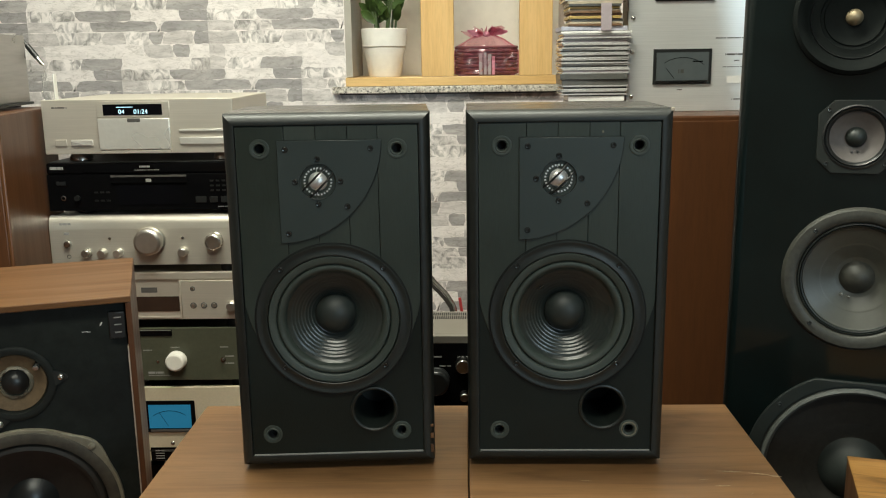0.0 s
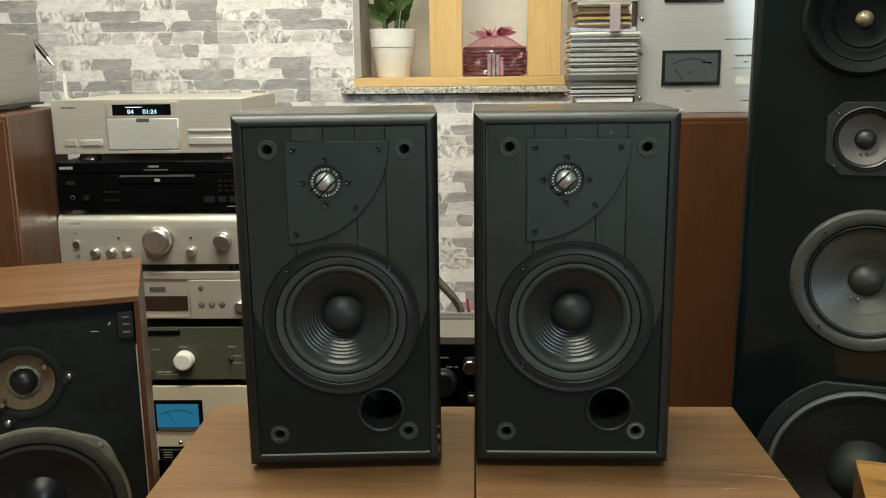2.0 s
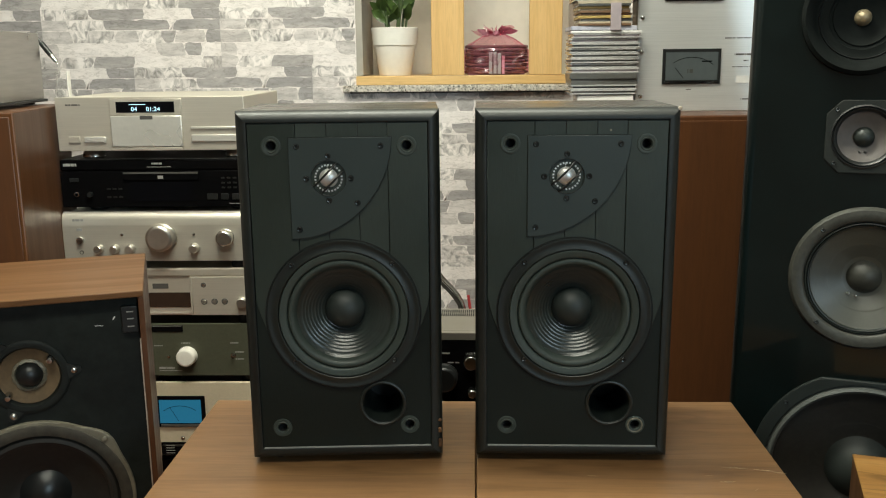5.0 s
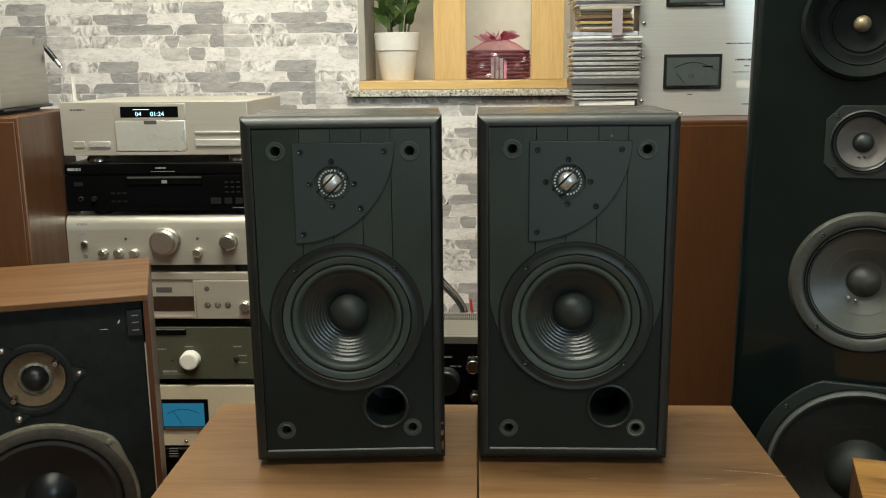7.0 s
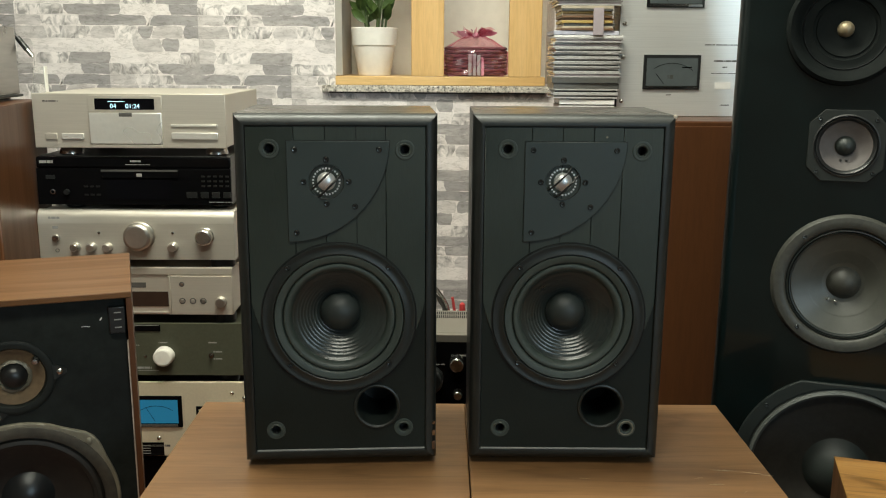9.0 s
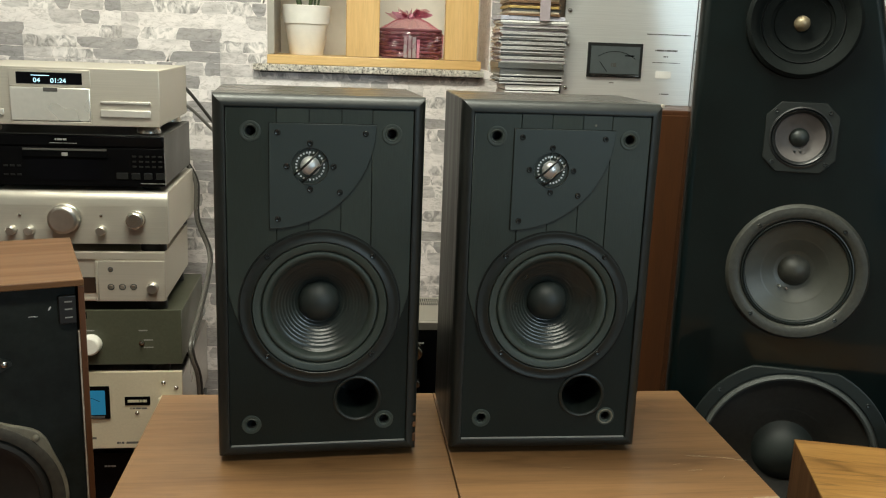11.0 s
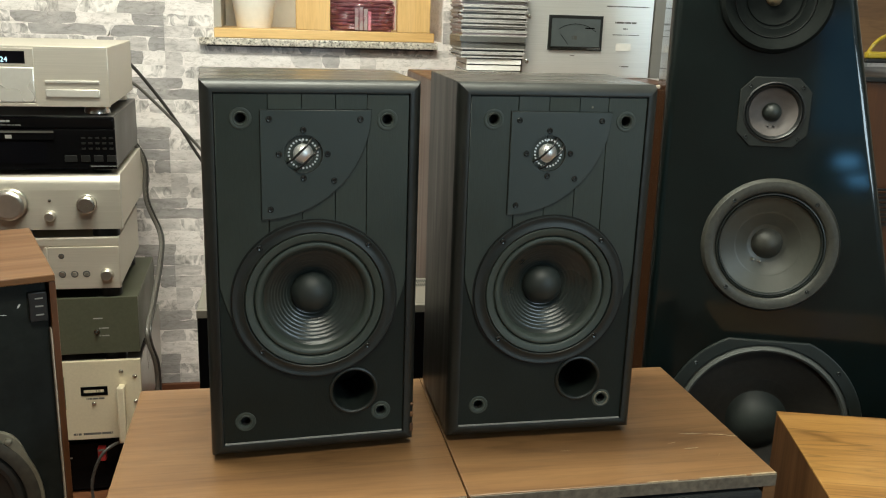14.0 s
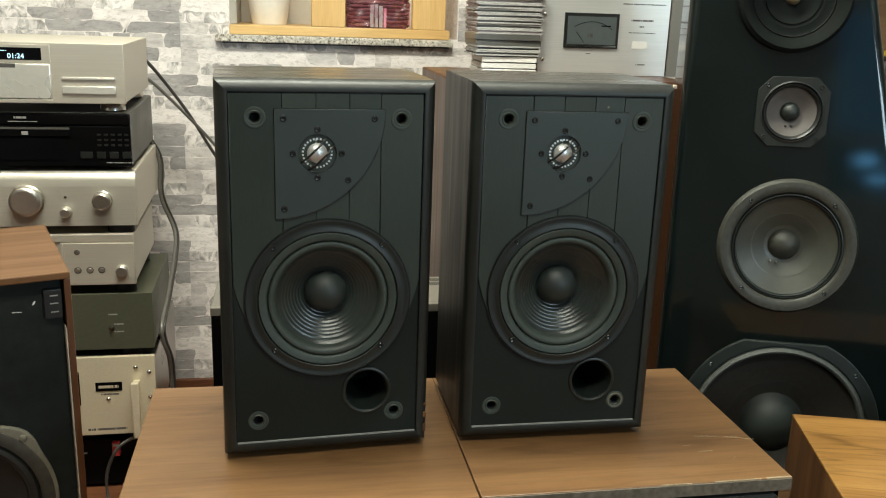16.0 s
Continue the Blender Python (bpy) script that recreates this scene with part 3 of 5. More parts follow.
    for i, (c, kind_) in enumerate(cuts):
        d = cuts[i + 1][0] if i + 1 < len(cuts) else 627.0
        la = lean[c] if c else 0.0
        lb = lean[d] if d in lean else 0.0
        n = max(3, int((d - c) / 26))
        up, low = [], []
        for k in range(n + 1):
            t = k / n
            wob = 0 if k in (0, n) else rnd.uniform(-3.0, 3.0)
            wob2 = 0 if k in (0, n) else rnd.uniform(-3.0, 3.0)
            up.append(((c + la + (d + lb - c - la) * t) * UNIT, -(top + 0.4 + wob) * UNIT))
            low.append(((c - la + (d - lb - c + la) * t) * UNIT, -(bottom - 0.4 + wob2) * UNIT))
        # blunt, rounded ends
        mid = -(top + bottom) / 2 * UNIT
        for line, down in ((up, -1), (low, 1)):
            for e, s_ in ((0, 1), (-1, -1)):
                cut_ = rnd.uniform(2.0, 9.0) if 0 < (c if e == 0 else d) < 627 else 0.0
                line[e] = (line[e][0] + s_ * cut_ * UNIT, line[e][1] + down * cut_ * 0.35 * UNIT)
        outline = [(c * UNIT, mid)] + low + [(d * UNIT, mid + rnd.uniform(-5, 5) * UNIT)] + up[::-1]
        proud = rnd.uniform(0.0006, 0.0013)
        stones.append((outline, proud, "s" + kind_, c * UNIT))
stone_mesh = []
for outline, proud, key, c in stones:
    stone_mesh.append(meshed("stone", slab(outline, -proud, 0.0004, bevel=0.0003), M[key]))
OX, OZ = -1.178, 1.161


def trimmed(xs, zs):
    """A stone's outline cut back to the edge of the niche or its sill; None if nothing is left."""
    if not (max(xs) > NX0 - 0.002 and min(xs) < NX1 and max(zs) > 0.926 and min(zs) < NZ1):
        return xs, zs, False
    if min(zs) < 0.915:
        return xs, [min(z, 0.926) for z in zs], True
    if min(xs) < NX0 - 0.012:
        return [min(x, NX0 - 0.003) for x in xs], zs, True
    if max(xs) > NX1 + 0.012:
        return [max(x, NX1 + 0.003) for x in xs], zs, True
    return None


far_bm = {}
count = 0
for j in range(-5, 8):
    for i in range(-3, 6):
        ox, oz = OX + i * REP + (j % 2) * REP / 2, OZ - j * STRIP
        for (outline, proud, key, c), me in zip(stones, stone_mesh):
            xs, zs = [p[0] + ox for p in outline], [p[1] + oz for p in outline]
            if min(zs) < FLOOR or max(zs) > CEIL or min(xs) < X0 or max(xs) > X1:
                continue
            kept = trimmed(xs, zs)
            if kept is None:
                continue
            xs, zs, cut = kept
            mx, mz = sum(xs) / len(xs), sum(zs) / len(zs)
            if not cut and count < 300 and (-1.12 < mx < 0.22 and 0.55 < mz < 1.30 or -0.48 < mx < 0.05 and 0.1 < mz < 0.9):
                part("stone", me, None, wall_north, at=(ox, WALL, oz))
                count += 1
            else:
                fb = far_bm.setdefault(key, bmesh.new())
                vs = [fb.verts.new((x, WALL - proud, z)) for x, z in zip(xs, zs)]
                fb.faces.new(vs)
for key, fb in far_bm.items():
    bmesh.ops.recalc_face_normals(fb, faces=fb.faces[:])
    ext = bmesh.ops.extrude_face_region(fb, geom=fb.faces[:])
    bmesh.ops.translate(fb, verts=[v for v in ext["geom"] if isinstance(v, bmesh.types.BMVert)], vec=(0, 0.0012, 0))
    bmesh.ops.recalc_face_normals(fb, faces=fb.faces[:])
    ob = part("stones", fb, key, wall_north)
    ob["kind"] = "stuff"


# ---- the pair of black bookshelf loudspeakers ----
SW, SH, SD = 0.227, 0.4115, 0.176


def bezel_side(k):
    """One mitred side of the rounded front edge: 0 bottom, 1 right, 2 top, 3 left."""
    prof = [(0.0, 0.0135), (0.0006, 0.008), (0.0024, 0.0038), (0.0055, 0.0012), (0.0095, 0.0), (0.0128, 0.0006), (0.0136, 0.0042), (0.0136, 0.010)]
    bm = bmesh.new()
    rows = []
    for d, y in prof:
        cs = [(d, d), (SW - d, d), (SW - d, SH - d), (d, SH - d)]
        a, b = cs[k], cs[(k + 1) % 4]
        rows.append((bm.verts.new((a[0], y, a[1])), bm.verts.new((b[0], y, b[1]))))
    for (a, b), (c, d) in zip(rows, rows[1:]):
        bm.faces.new((a, b, d, c))
    bmesh.ops.recalc_face_normals(bm, faces=bm.faces[:])
    return bm


def bookshelf(m, label):
    s = thing("bookshelf_speaker", m, label, "loudspeaker", "pair of bookshelf loudspeakers")
    wx, wz, wr = 0.1138, 0.1773, 0.0878
    bz = 0.1807                  # centre of the curve cut into the panel
    tx, tz = 0.1022, 0.3364
    px, pz = 0.1566, 0.0674
    bm = box(0.0005, SW - 0.0005, 0.0136, SD, 0, SH - 0.0004, 0.0012)
    bmesh.ops.delete(bm, geom=[f for f in bm.faces if f.normal.y < -0.9], context="FACES")
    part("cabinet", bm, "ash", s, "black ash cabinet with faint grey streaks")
    part("cabinet_top", box(0.001, SW - 0.001, 0.0138, SD - 0.001, SH - 0.0004, SH, 0.0001, 1), "ash_top_reflection", s)
    for k in range(4):
        part("bezel", bezel_side(k), "bezel", s)
    sockets = [(0.0395, 0.3727), (0.1900, 0.3716), (0.0370, 0.0390), (0.1880, 0.0400)]
    i0, i1, j0, j1 = 0.0134, SW - 0.0134, 0.0134, SH - 0.0134
    part("baffle", slab([(i0, j0), (i1, j0), (i1, j1), (i0, j1)], 0.0042, 0.0132, [(wx, wz, 0.080), (px, pz, 0.0235)] + [(u, v, 0.0056) for u, v in sockets]), "baffle", s)
    # upper panel of five boards, its lower edge swept round the woofer
    cuts = [i0 + 0.0006, 0.0666, 0.1010, 0.1356, 0.1686, i1 - 0.0006]
    top, g, r = j1 - 0.0006, 0.00045, 0.0850

    def rise(u):
        return bz + math.sqrt(max(0, r * r - (u - wx) ** 2))
    for k in range(5):
        a, b = cuts[k] + (g if k else 0), cuts[k + 1] - (g if k < 4 else 0)
        if k in (0, 4):
            sgn = -1 if k == 0 else 1
            edge = b if k == 0 else a
            outer = a if k == 0 else b
            t0 = math.degrees(math.acos((edge - wx) / r))
            pts = [(outer, top), (edge, top)]
            sweep = range(0, 15)
            for q in sweep:
                ang = t0 + (sgn * -1) * ((226 - t0) if k == 0 else (t0 + 46)) * q / 14 if k == 0 else t0 - (t0 + 46) * q / 14
                pts.append((wx + r * math.cos(radians(ang)), bz + r * math.sin(radians(ang))))
            lx, lz = pts[-1]
            for q in range(1, 9):
                t = q / 8
                cxx, czz = outer, 0.146
                pts.append(((1 - t) ** 2 * lx + 2 * t * (1 - t) * (cxx - sgn * 0.010) + t * t * outer, (1 - t) ** 2 * lz + 2 * t * (1 - t) * czz + t * t * 0.196))
            holes = [(sockets[0 if k == 0 else 1][0], sockets[0 if k == 0 else 1][1], 0.0056)]
        else:
            pts = [(a, top), (b, top)] + [(b + (a - b) * q / 8, rise(b + (a - b) * q / 8)) for q in range(9)]
            holes = []
        part("panel_board", slab(pts, 0.0022, 0.0041, holes, 0.0006 if k in (0, 4) else 0.0), "plank", s)
    # tweeter plate: a quarter disc
    plate = part("tweeter_plate", slab([(0.0588, 0.3817)] + disc(0.0588, 0.3817, 0.1140, -90, 0, 28), -0.0006, 0.0024, [(tx, tz, 0.0200)], 0.0006), "plate", s, "blue-black quarter-round tweeter plate")
    part("plate_gasket", slab([(0.0583, 0.3822)] + disc(0.0583, 0.3822, 0.1150, -90, 0, 28), 0.0012, 0.0020, [(tx, tz, 0.0200)]), "gap_shade", plate, "added near-black rim, shadow line round the plate")
    part("cup", lathe([(0.0201, -0.0007), (0.0198, 0.0006), (0.0190, 0.0030), (0.0174, 0.0052), (0.0158, 0.0060), (0, 0.0062)], tx, tz, 40), "cupgrey", plate, "dished metal tweeter surround")
    part("dome", lathe([(0, -0.0036), (0.003, -0.0033), (0.006, -0.0022), (0.0085, -0.0003), (0.0105, 0.0022), (0.0115, 0.0044)], tx, tz, 36), "dome", plate, "bright metal dome")
    bm = lathe([(0.0116, 0.0046), (0.0126, 0.0024), (0.0146, 0.0026), (0.0151, 0.0048)], tx, tz, 36)
    for k in range(26):
        a = 2 * math.pi * k / 26
        box(-0.0009, 0.0009, 0.0012, 0.0044, 0.0138, 0.0158, bm=bm)
        bmesh.ops.rotate(bm, verts=bm.verts[-8:], cent=(0, 0, 0), matrix=Matrix.Rotation(a, 3, "Y"))
        bmesh.ops.translate(bm, verts=bm.verts[-8:], vec=(tx, 0, tz))
    part("toothed_ring", bm, "dome", plate)
    for off in (-0.0052, 0.0062):
        dx, dz = 0.707, 0.707
        ox, oz = 0.707 * off, -0.707 * off
        L = math.sqrt(0.0195 ** 2 - off * off)
        part("guard_bar", tube([(tx + ox - dx * L, 0.0005, tz + oz - dz * L), (tx + ox - dx * L * 0.5, -0.0075, tz + oz - dz * L * 0.5), (tx + ox + dx * L * 0.5, -0.0085, tz + oz + dz * L * 0.5), (tx + ox + dx * L, 0.0005, tz + oz + dz * L)], 0.0012, 6), "black", plate)
    for u, v in ((0.0678, 0.3723), (0.1612, 0.3723), (0.0680, 0.2787), (0.1340, 0.3083), (tx + 0.025, tz), (tx - 0.025, tz), (tx, tz + 0.025), (tx, tz - 0.025)):
        part("screw", SCREW, None, plate, at=(u, -0.0006, v))
    # woofer
    w = part("woofer_rim", lathe([(wr + 0.0012, 0.0040), (wr + 0.0010, 0.0010), (wr + 0.0002, -0.0003), (wr - 0.0012, -0.0005), (wr - 0.0026, 0.0002), (0.0790, 0.0000), (0.0774, -0.0008), (0.0762, -0.0010), (0.0754, -0.0004), (0.0750, 0.0014), (0.0749, 0.0040)], wx, wz, 112), "flange", s)
    part("seal", lathe([(0.0900, 0.0018), (0.0900, 0.0014), (0.0890, 0.0012), (0.0886, 0.0024)], wx, wz, 112), "gap_shade", w, "added near-black ring, shadow line round the flange")
    part("gasket", lathe([(0.0748, 0.0034), (0.0744, 0.0006), (0.0736, -0.0002), (0.0676, 0.0004), (0.0660, 0.0012), (0.0653, 0.0026), (0.0650, 0.007)], wx, wz, 112), "rubber", w)
    part("surround", lathe([(0.0650, 0.0066), (0.0646, 0.0036), (0.0632, 0.0016), (0.0612, 0.0010), (0.0592, 0.0016), (0.0574, 0.0032), (0.0560, 0.0054), (0.0550, 0.0078), (0.0544, 0.0098)], wx, wz, 112), "rubber", w, "grey-black rubber surround")
    prof, rr, h = [(0.0546, 0.0092), (0.0520, 0.0112)], 0.0500, 0.0128
    while rr > 0.0250:
        prof += [(rr, h), (rr - 0.0008, h + 0.0001), (rr - 0.0016, h + 0.0005), (rr - 0.0030, h + 0.0023), (rr - 0.0034, h + 0.00245)]
        rr, h = rr - 0.0035, h + 0.00252
    prof += [(0.022, h + 0.0005), (0.0, h + 0.001)]
    part("cone", lathe(prof, wx, wz, 112), "cone", w, "ribbed glossy black cone")
    part("dust_cap", lathe([(0, 0.0110), (0.006, 0.0116), (0.012, 0.0136), (0.017, 0.0170), (0.0205, 0.0210), (0.0228, 0.0255), (0.0236, 0.0300), (0.0236, 0.0345)], wx, wz, 64), "cap", w)
    for a in (45, 135, 225, 315):
        part("screw", SCREW, None, w, at=(wx + 0.0813 * math.cos(radians(a)), -0.0002, wz + 0.0027 + 0.0813 * math.sin(radians(a))))
    port = part("bass_port", lathe([(0.0280, 0.0042), (0.0275, 0.0022), (0.0258, 0.0016), (0.0240, 0.0028), (0.0228, 0.0065), (0.0226, 0.085), (0, 0.085)], px, pz, 56), "flange", s)
    for (u, v), y in zip(sockets, (0.0022, 0.0022, 0.0042, 0.0042)):
        ring = part("grille_socket", lathe([(0.0112, y), (0.0110, y - 0.0008), (0.0098, y - 0.0012), (0.0078, y - 0.0006), (0.0070, y - 0.0013), (0.0060, y - 0.0010), (0.0050, y + 0.0010)], u, v, 28), "rubber", s)
        part("hole", lathe([(0.0050, y + 0.0008), (0.0048, y + 0.012), (0, y + 0.012)], u, v, 20), "gap_shade", ring)
    for u in (0.03, SW - 0.03):
        for d in (0.03, SD - 0.03):
            part("foot", lathe([(0, -0.0066), (0.008, -0.0066), (0.009, 0.0)], u, d, 16, "z"), "black", s)
    part("edge_line", box(i0 + 0.001, i1 - 0.001, 0.0020, 0.0040, j0 - 0.0004, j0 + 0.0010), "greyprint", s)
    return s


left = bookshelf(pose(-0.2165, 0.9965, 0.5515, 0, 0, 4.3), "black bookshelf loudspeaker with metal dome, standing on a walnut cabinet")
right = bookshelf(pose(0.0488, 1.0140, 0.5515, 0, 0, 0.5), "black bookshelf loudspeaker with a chipped socket, standing on a walnut cabinet")
part("chip", lathe([(0.0098, 0.0034), (0.0090, 0.0026), (0.0078, 0.0030)], 0.1880, 0.0400, 10), "castgrey", right, "bare metal showing round the socket")
for z_, hh_ in ((0.012, 0.010), (0.030, 0.006), (0.044, 0.003)):
    part("edge_wear", box(SW - 0.0052, SW - 0.0014, 0.0006, 0.0040, z_, z_ + hh_, 0.0008), "oak_dark", left, "brown board showing through the worn edge")
part("spot", lathe([(0, 0.0018), (0.0012, 0.0020), (0.0016, 0.0026)], 0.1500, 0.3870, 10), "castgrey", right, "small pale spot")
part("corner_chip", box(SW - 0.0035, SW + 0.0004, 0.0030, 0.0080, SH - 0.0035, SH + 0.0005, 0.001), "edge", right, "bare chipped corner")

# ---- the two walnut cabinets they stand on ----


def low_cabinet(m, w, d, label):
    c = thing("walnut_cabinet", m, label, "speaker cabinet", "pair of walnut cabinets")
    h = 0.5445 - FLOOR
    part("body", box(0, w, 0.014, d, 0, h - 0.016, 0.001), "walnut", c)
    part("top_panel", box(0, w, 0.0, d, h - 0.0155, h, 0.0014), "walnut", c, "walnut foil top with worn edges")
    part("front_edge", box(0.001, w - 0.001, -0.0015, 0.0, h - 0.0150, h - 0.0012), "dusty", c, "dusty grey front edge")
    part("grille", box(0.016, w - 0.016, -0.004, 0.0138, 0.03, h - 0.020, 0.004), "cloth", c, "dark cloth grille")
    part("side_edge", box(w - 0.0150, w, 0.0, 0.0138, 0.0, h - 0.0158), "walnut", c)
    part("side_edge", box(0.0, 0.0150, 0.0, 0.0138, 0.0, h - 0.0158), "walnut", c)
    return c


low_cabinet(pose(-0.318, 0.893, FLOOR, 0, 0, 0.6), 0.3678, 0.312, "walnut cabinet with dark cloth front, on the floor")
worn = low_cabinet(pose(0.0515, 0.897, FLOOR, 0, 0, 0.9), 0.3560, 0.312, "walnut cabinet with a chipped corner and scratched top")
for x0, x1, dy in ((0.262, 0.318, 0.0016), (0.325, 0.3552, 0.0028), (0.20, 0.236, 0.0010)):
    part("worn_edge", box(x0, x1, -0.0004, dy, 0.5445 - FLOOR - 0.0018, 0.5445 - FLOOR + 0.0004, 0.0004), "scratch", worn, "pale worn foil along the front edge")
for x, y, turn, ln, wd in ((0.352, 1.0055, -6, 0.030, 0.0045), (0.384, 1.000, -12, 0.022, 0.0026), (0.401, 0.994, -14, 0.014, 0.0034), (0.335, 0.9696, 3, 0.018, 0.0030), (0.318, 0.985, 12, 0.010, 0.0008), (0.362, 0.951, 50, 0.007, 0.0007), (0.184, 0.9804, -4, 0.012, 0.0012)):
    bm = bmesh.new()
    n = 9
    up = [(ln * (k / n - 0.5), wd * 0.5 * math.sin(math.pi * k / n) * (0.5 + 0.5 * math.sin(k * 2.7 + x * 90))) for k in range(n + 1)]
    low = [(u, -wd * 0.35 * math.sin(math.pi * k / n) * (0.6 + 0.4 * math.cos(k * 1.9 + y * 70))) for k, (u, v) in enumerate(up)]
    f = bm.faces.new([bm.verts.new((u, v, 0)) for u, v in low] + [bm.verts.new((u, v + 0.0002, 0)) for u, v in up[::-1]])
    f.normal_update()
    if f.normal.z < 0:
        f.normal_flip()
    bmesh.ops.solidify(bm, geom=[f], thickness=0.0003)
    sc = part("scratch", bm, "scratch", worn, "pale scratch in the walnut foil")
    sc.matrix_world = pose(x, y, 0.5449, 0, 0, turn)
# ---- old teak loudspeaker without its grille ----


def old_speaker():
    s = thing("teak_speaker", pose(-0.4095, 1.1855, FLOOR, 0, 0, 20.0), "old teak loudspeaker without grille, standing on the floor", "loudspeaker")
    w, d, h = 0.302, 0.258, 0.7105 - FLOOR
    part("top_panel", box(-w, 0, 0, d, h - 0.0088, h, 0.0012), "teak", s)
    part("side_panel", box(-0.0075, 0, 0.0005, d, 0, h - 0.0090, 0.001), "dark_shaded_cherry", s)
    part("side_panel", box(-w, -w + 0.018, 0.0005, d, 0, h - 0.0090, 0.001), "teak", s)
    part("back_panel", box(-w + 0.0182, -0.0077, d - 0.02, d - 0.002, 0, h - 0.0090), "teak", s)
    part("bare_edge", box(-0.0094, -0.0077, 0.004, 0.0162, 0.03, h - 0.072), "edge", s, "pale bare edge of the baffle")
    tx, tz = -0.157, 0.598 - FLOOR
    wx, wz = -0.157, 0.4085 - FLOOR
    part("baffle", slab([(-w + 0.0184, 0.0), (-0.0096, 0.0), (-0.0096, h - 0.0093), (-w + 0.0184, h - 0.0093)], 0.018, 0.034, [(tx, tz, 0.047), (wx, wz, 0.108)]), "felt", s, "scuffed blue-black baffle")
    t = part("tweeter", lathe([(0.0525, 0.0180), (0.0522, 0.0160), (0.0510, 0.0150), (0.0470, 0.0146), (0.0425, 0.0152), (0.0405, 0.0190), (0.0400, 0.024)], tx, tz, 56), "darkframe", s, "round tweeter with a tan cone")
    part("cone", lathe([(0.0404, 0.0235), (0.0392, 0.0205), (0.0370, 0.0210), (0.030, 0.0250), (0.018, 0.0290)], tx, tz, 56), "tancone", t)
    bm = lathe([(0.0228, 0.0285), (0.0220, 0.0240), (0.0190, 0.0225), (0.0172, 0.0265)], tx, tz, 40)
    rg = random.Random(5)
    for v in bm.verts:
        v.co += Vector((rg.uniform(-1, 1) * 0.0010, rg.uniform(-1, 1) * 0.0012, rg.uniform(-1, 1) * 0.0010))
    part("felt_ring", bm, "castgrey", t, "ragged pale glue round the dust cap")
    part("dust_cap", lathe([(0, 0.0125), (0.006, 0.0132), (0.011, 0.0155), (0.015, 0.0195), (0.0174, 0.025)], tx, tz, 36), "black", t)
    for a in (4, 128, 246):
        ca, sa = math.cos(radians(a)), math.sin(radians(a))
        tab = slab([(tx + ca * 0.050 - sa * 0.011, tz + sa * 0.050 + ca * 0.011), (tx + ca * 0.050 + sa * 0.011, tz + sa * 0.050 - ca * 0.011),
                    (tx + ca * 0.067 + sa * 0.003, tz + sa * 0.067 - ca * 0.003), (tx + ca * 0.067 - sa * 0.003, tz + sa * 0.067 + ca * 0.003)], 0.0140, 0.0178)
        part("mounting_tab", tab, "flange", t)
        part("screw", BOLT, None, t, at=(tx + ca * 0.0585, 0.0140, tz + sa * 0.0585))
    for a in (38, 222):
        part("terminal", lathe([(0, 0.006), (0.0035, 0.0065), (0.005, 0.010), (0.0055, 0.0215)], tx + 0.037 * math.cos(radians(a)), tz + 0.037 * math.sin(radians(a)), 14), "steel", t)
    # woofer: cast frame with four flattened corners
    out = []
    for k in range(72):
        a = radians(5 * k)
        f = 0.1252 + 0.0085 * max(0.0, math.cos(4 * (a - math.pi / 4))) ** 3
        out.append((wx + f * math.cos(a), wz + f * math.sin(a)))
    wf = part("woofer_frame", slab(out, 0.0115, 0.0178, [(wx, wz, 0.1120)], 0.0015), "castgrey", s, "tarnished grey cast woofer frame")
    part("gasket", lathe([(0.1205, 0.0116), (0.1198, 0.0102), (0.1170, 0.0094), (0.1080, 0.0088), (0.1050, 0.0100), (0.1040, 0.0130), (0.1035, 0.020)], wx, wz, 80), "oldgasket", wf, "dark ragged gasket ring")
    part("surround", lathe([(0.1036, 0.018), (0.100, 0.0125), (0.095, 0.0115), (0.090, 0.0150), (0.088, 0.022)], wx, wz, 80), "darkcone", wf)
    part("cone", lathe([(0.0885, 0.0215), (0.07, 0.033), (0.05, 0.046), (0.034, 0.056), (0, 0.058)], wx, wz, 80), "darkcone", wf)
    part("dust_cap", lathe([(0, 0.037), (0.012, 0.039), (0.024, 0.046), (0.035, 0.0555)], wx, wz, 48), "black", wf)
    for a in (45, 135, 225, 315):
        part("screw", OLD_BOLT, None, wf, at=(wx + 0.1255 * math.cos(radians(a)), 0.0116, wz + 0.1255 * math.sin(radians(a))))
    clip = part("grille_clip", box(-0.0310, -0.0102, 0.008, 0.0178, h - 0.0600, h - 0.0230, 0.001), "black", s)
    for z in (0.040, 0.050, 0.061):
        part("rib", box(-0.0240, -0.0150, 0.0064, 0.0079, h - z + 0.009, h - z + 0.0104), "greyprint", clip)
    bmx = slab([(-0.0435, h - 0.0430), (-0.0415, h - 0.0420), (-0.0395, h - 0.0385), (-0.0405, h - 0.0375), (-0.0428, h - 0.0400)], 0.0172, 0.0179)
    box(-0.067, -0.059, 0.0174, 0.0179, h - 0.0497, h - 0.0490, bm=bmx)
    box(-0.060, -0.056, 0.0174, 0.0179, h - 0.0503, h - 0.0497, bm=bmx)
    part("paint_scuff", bmx, "whiteplastic", s, "pale scuff marks")
    return s


old_speaker()

# ---- tall tapered gloss black loudspeaker ----


def tower():
    # local x across the baffle, y into the cabinet, z up the leaning baffle
    yaw, lean = -18.0, -4.5
    m = pose(0.631, 1.30, 0.504, 0, 0, yaw) @ pose(0, 0, 0, lean, 0, 0)
    s = thing("tower_speaker", m, "tall tapered gloss black loudspeaker, standing on the floor", "loudspeaker")
    zb, zt = -0.5537, 0.80
    L, R0, K = -0.200, 0.198, 0.228

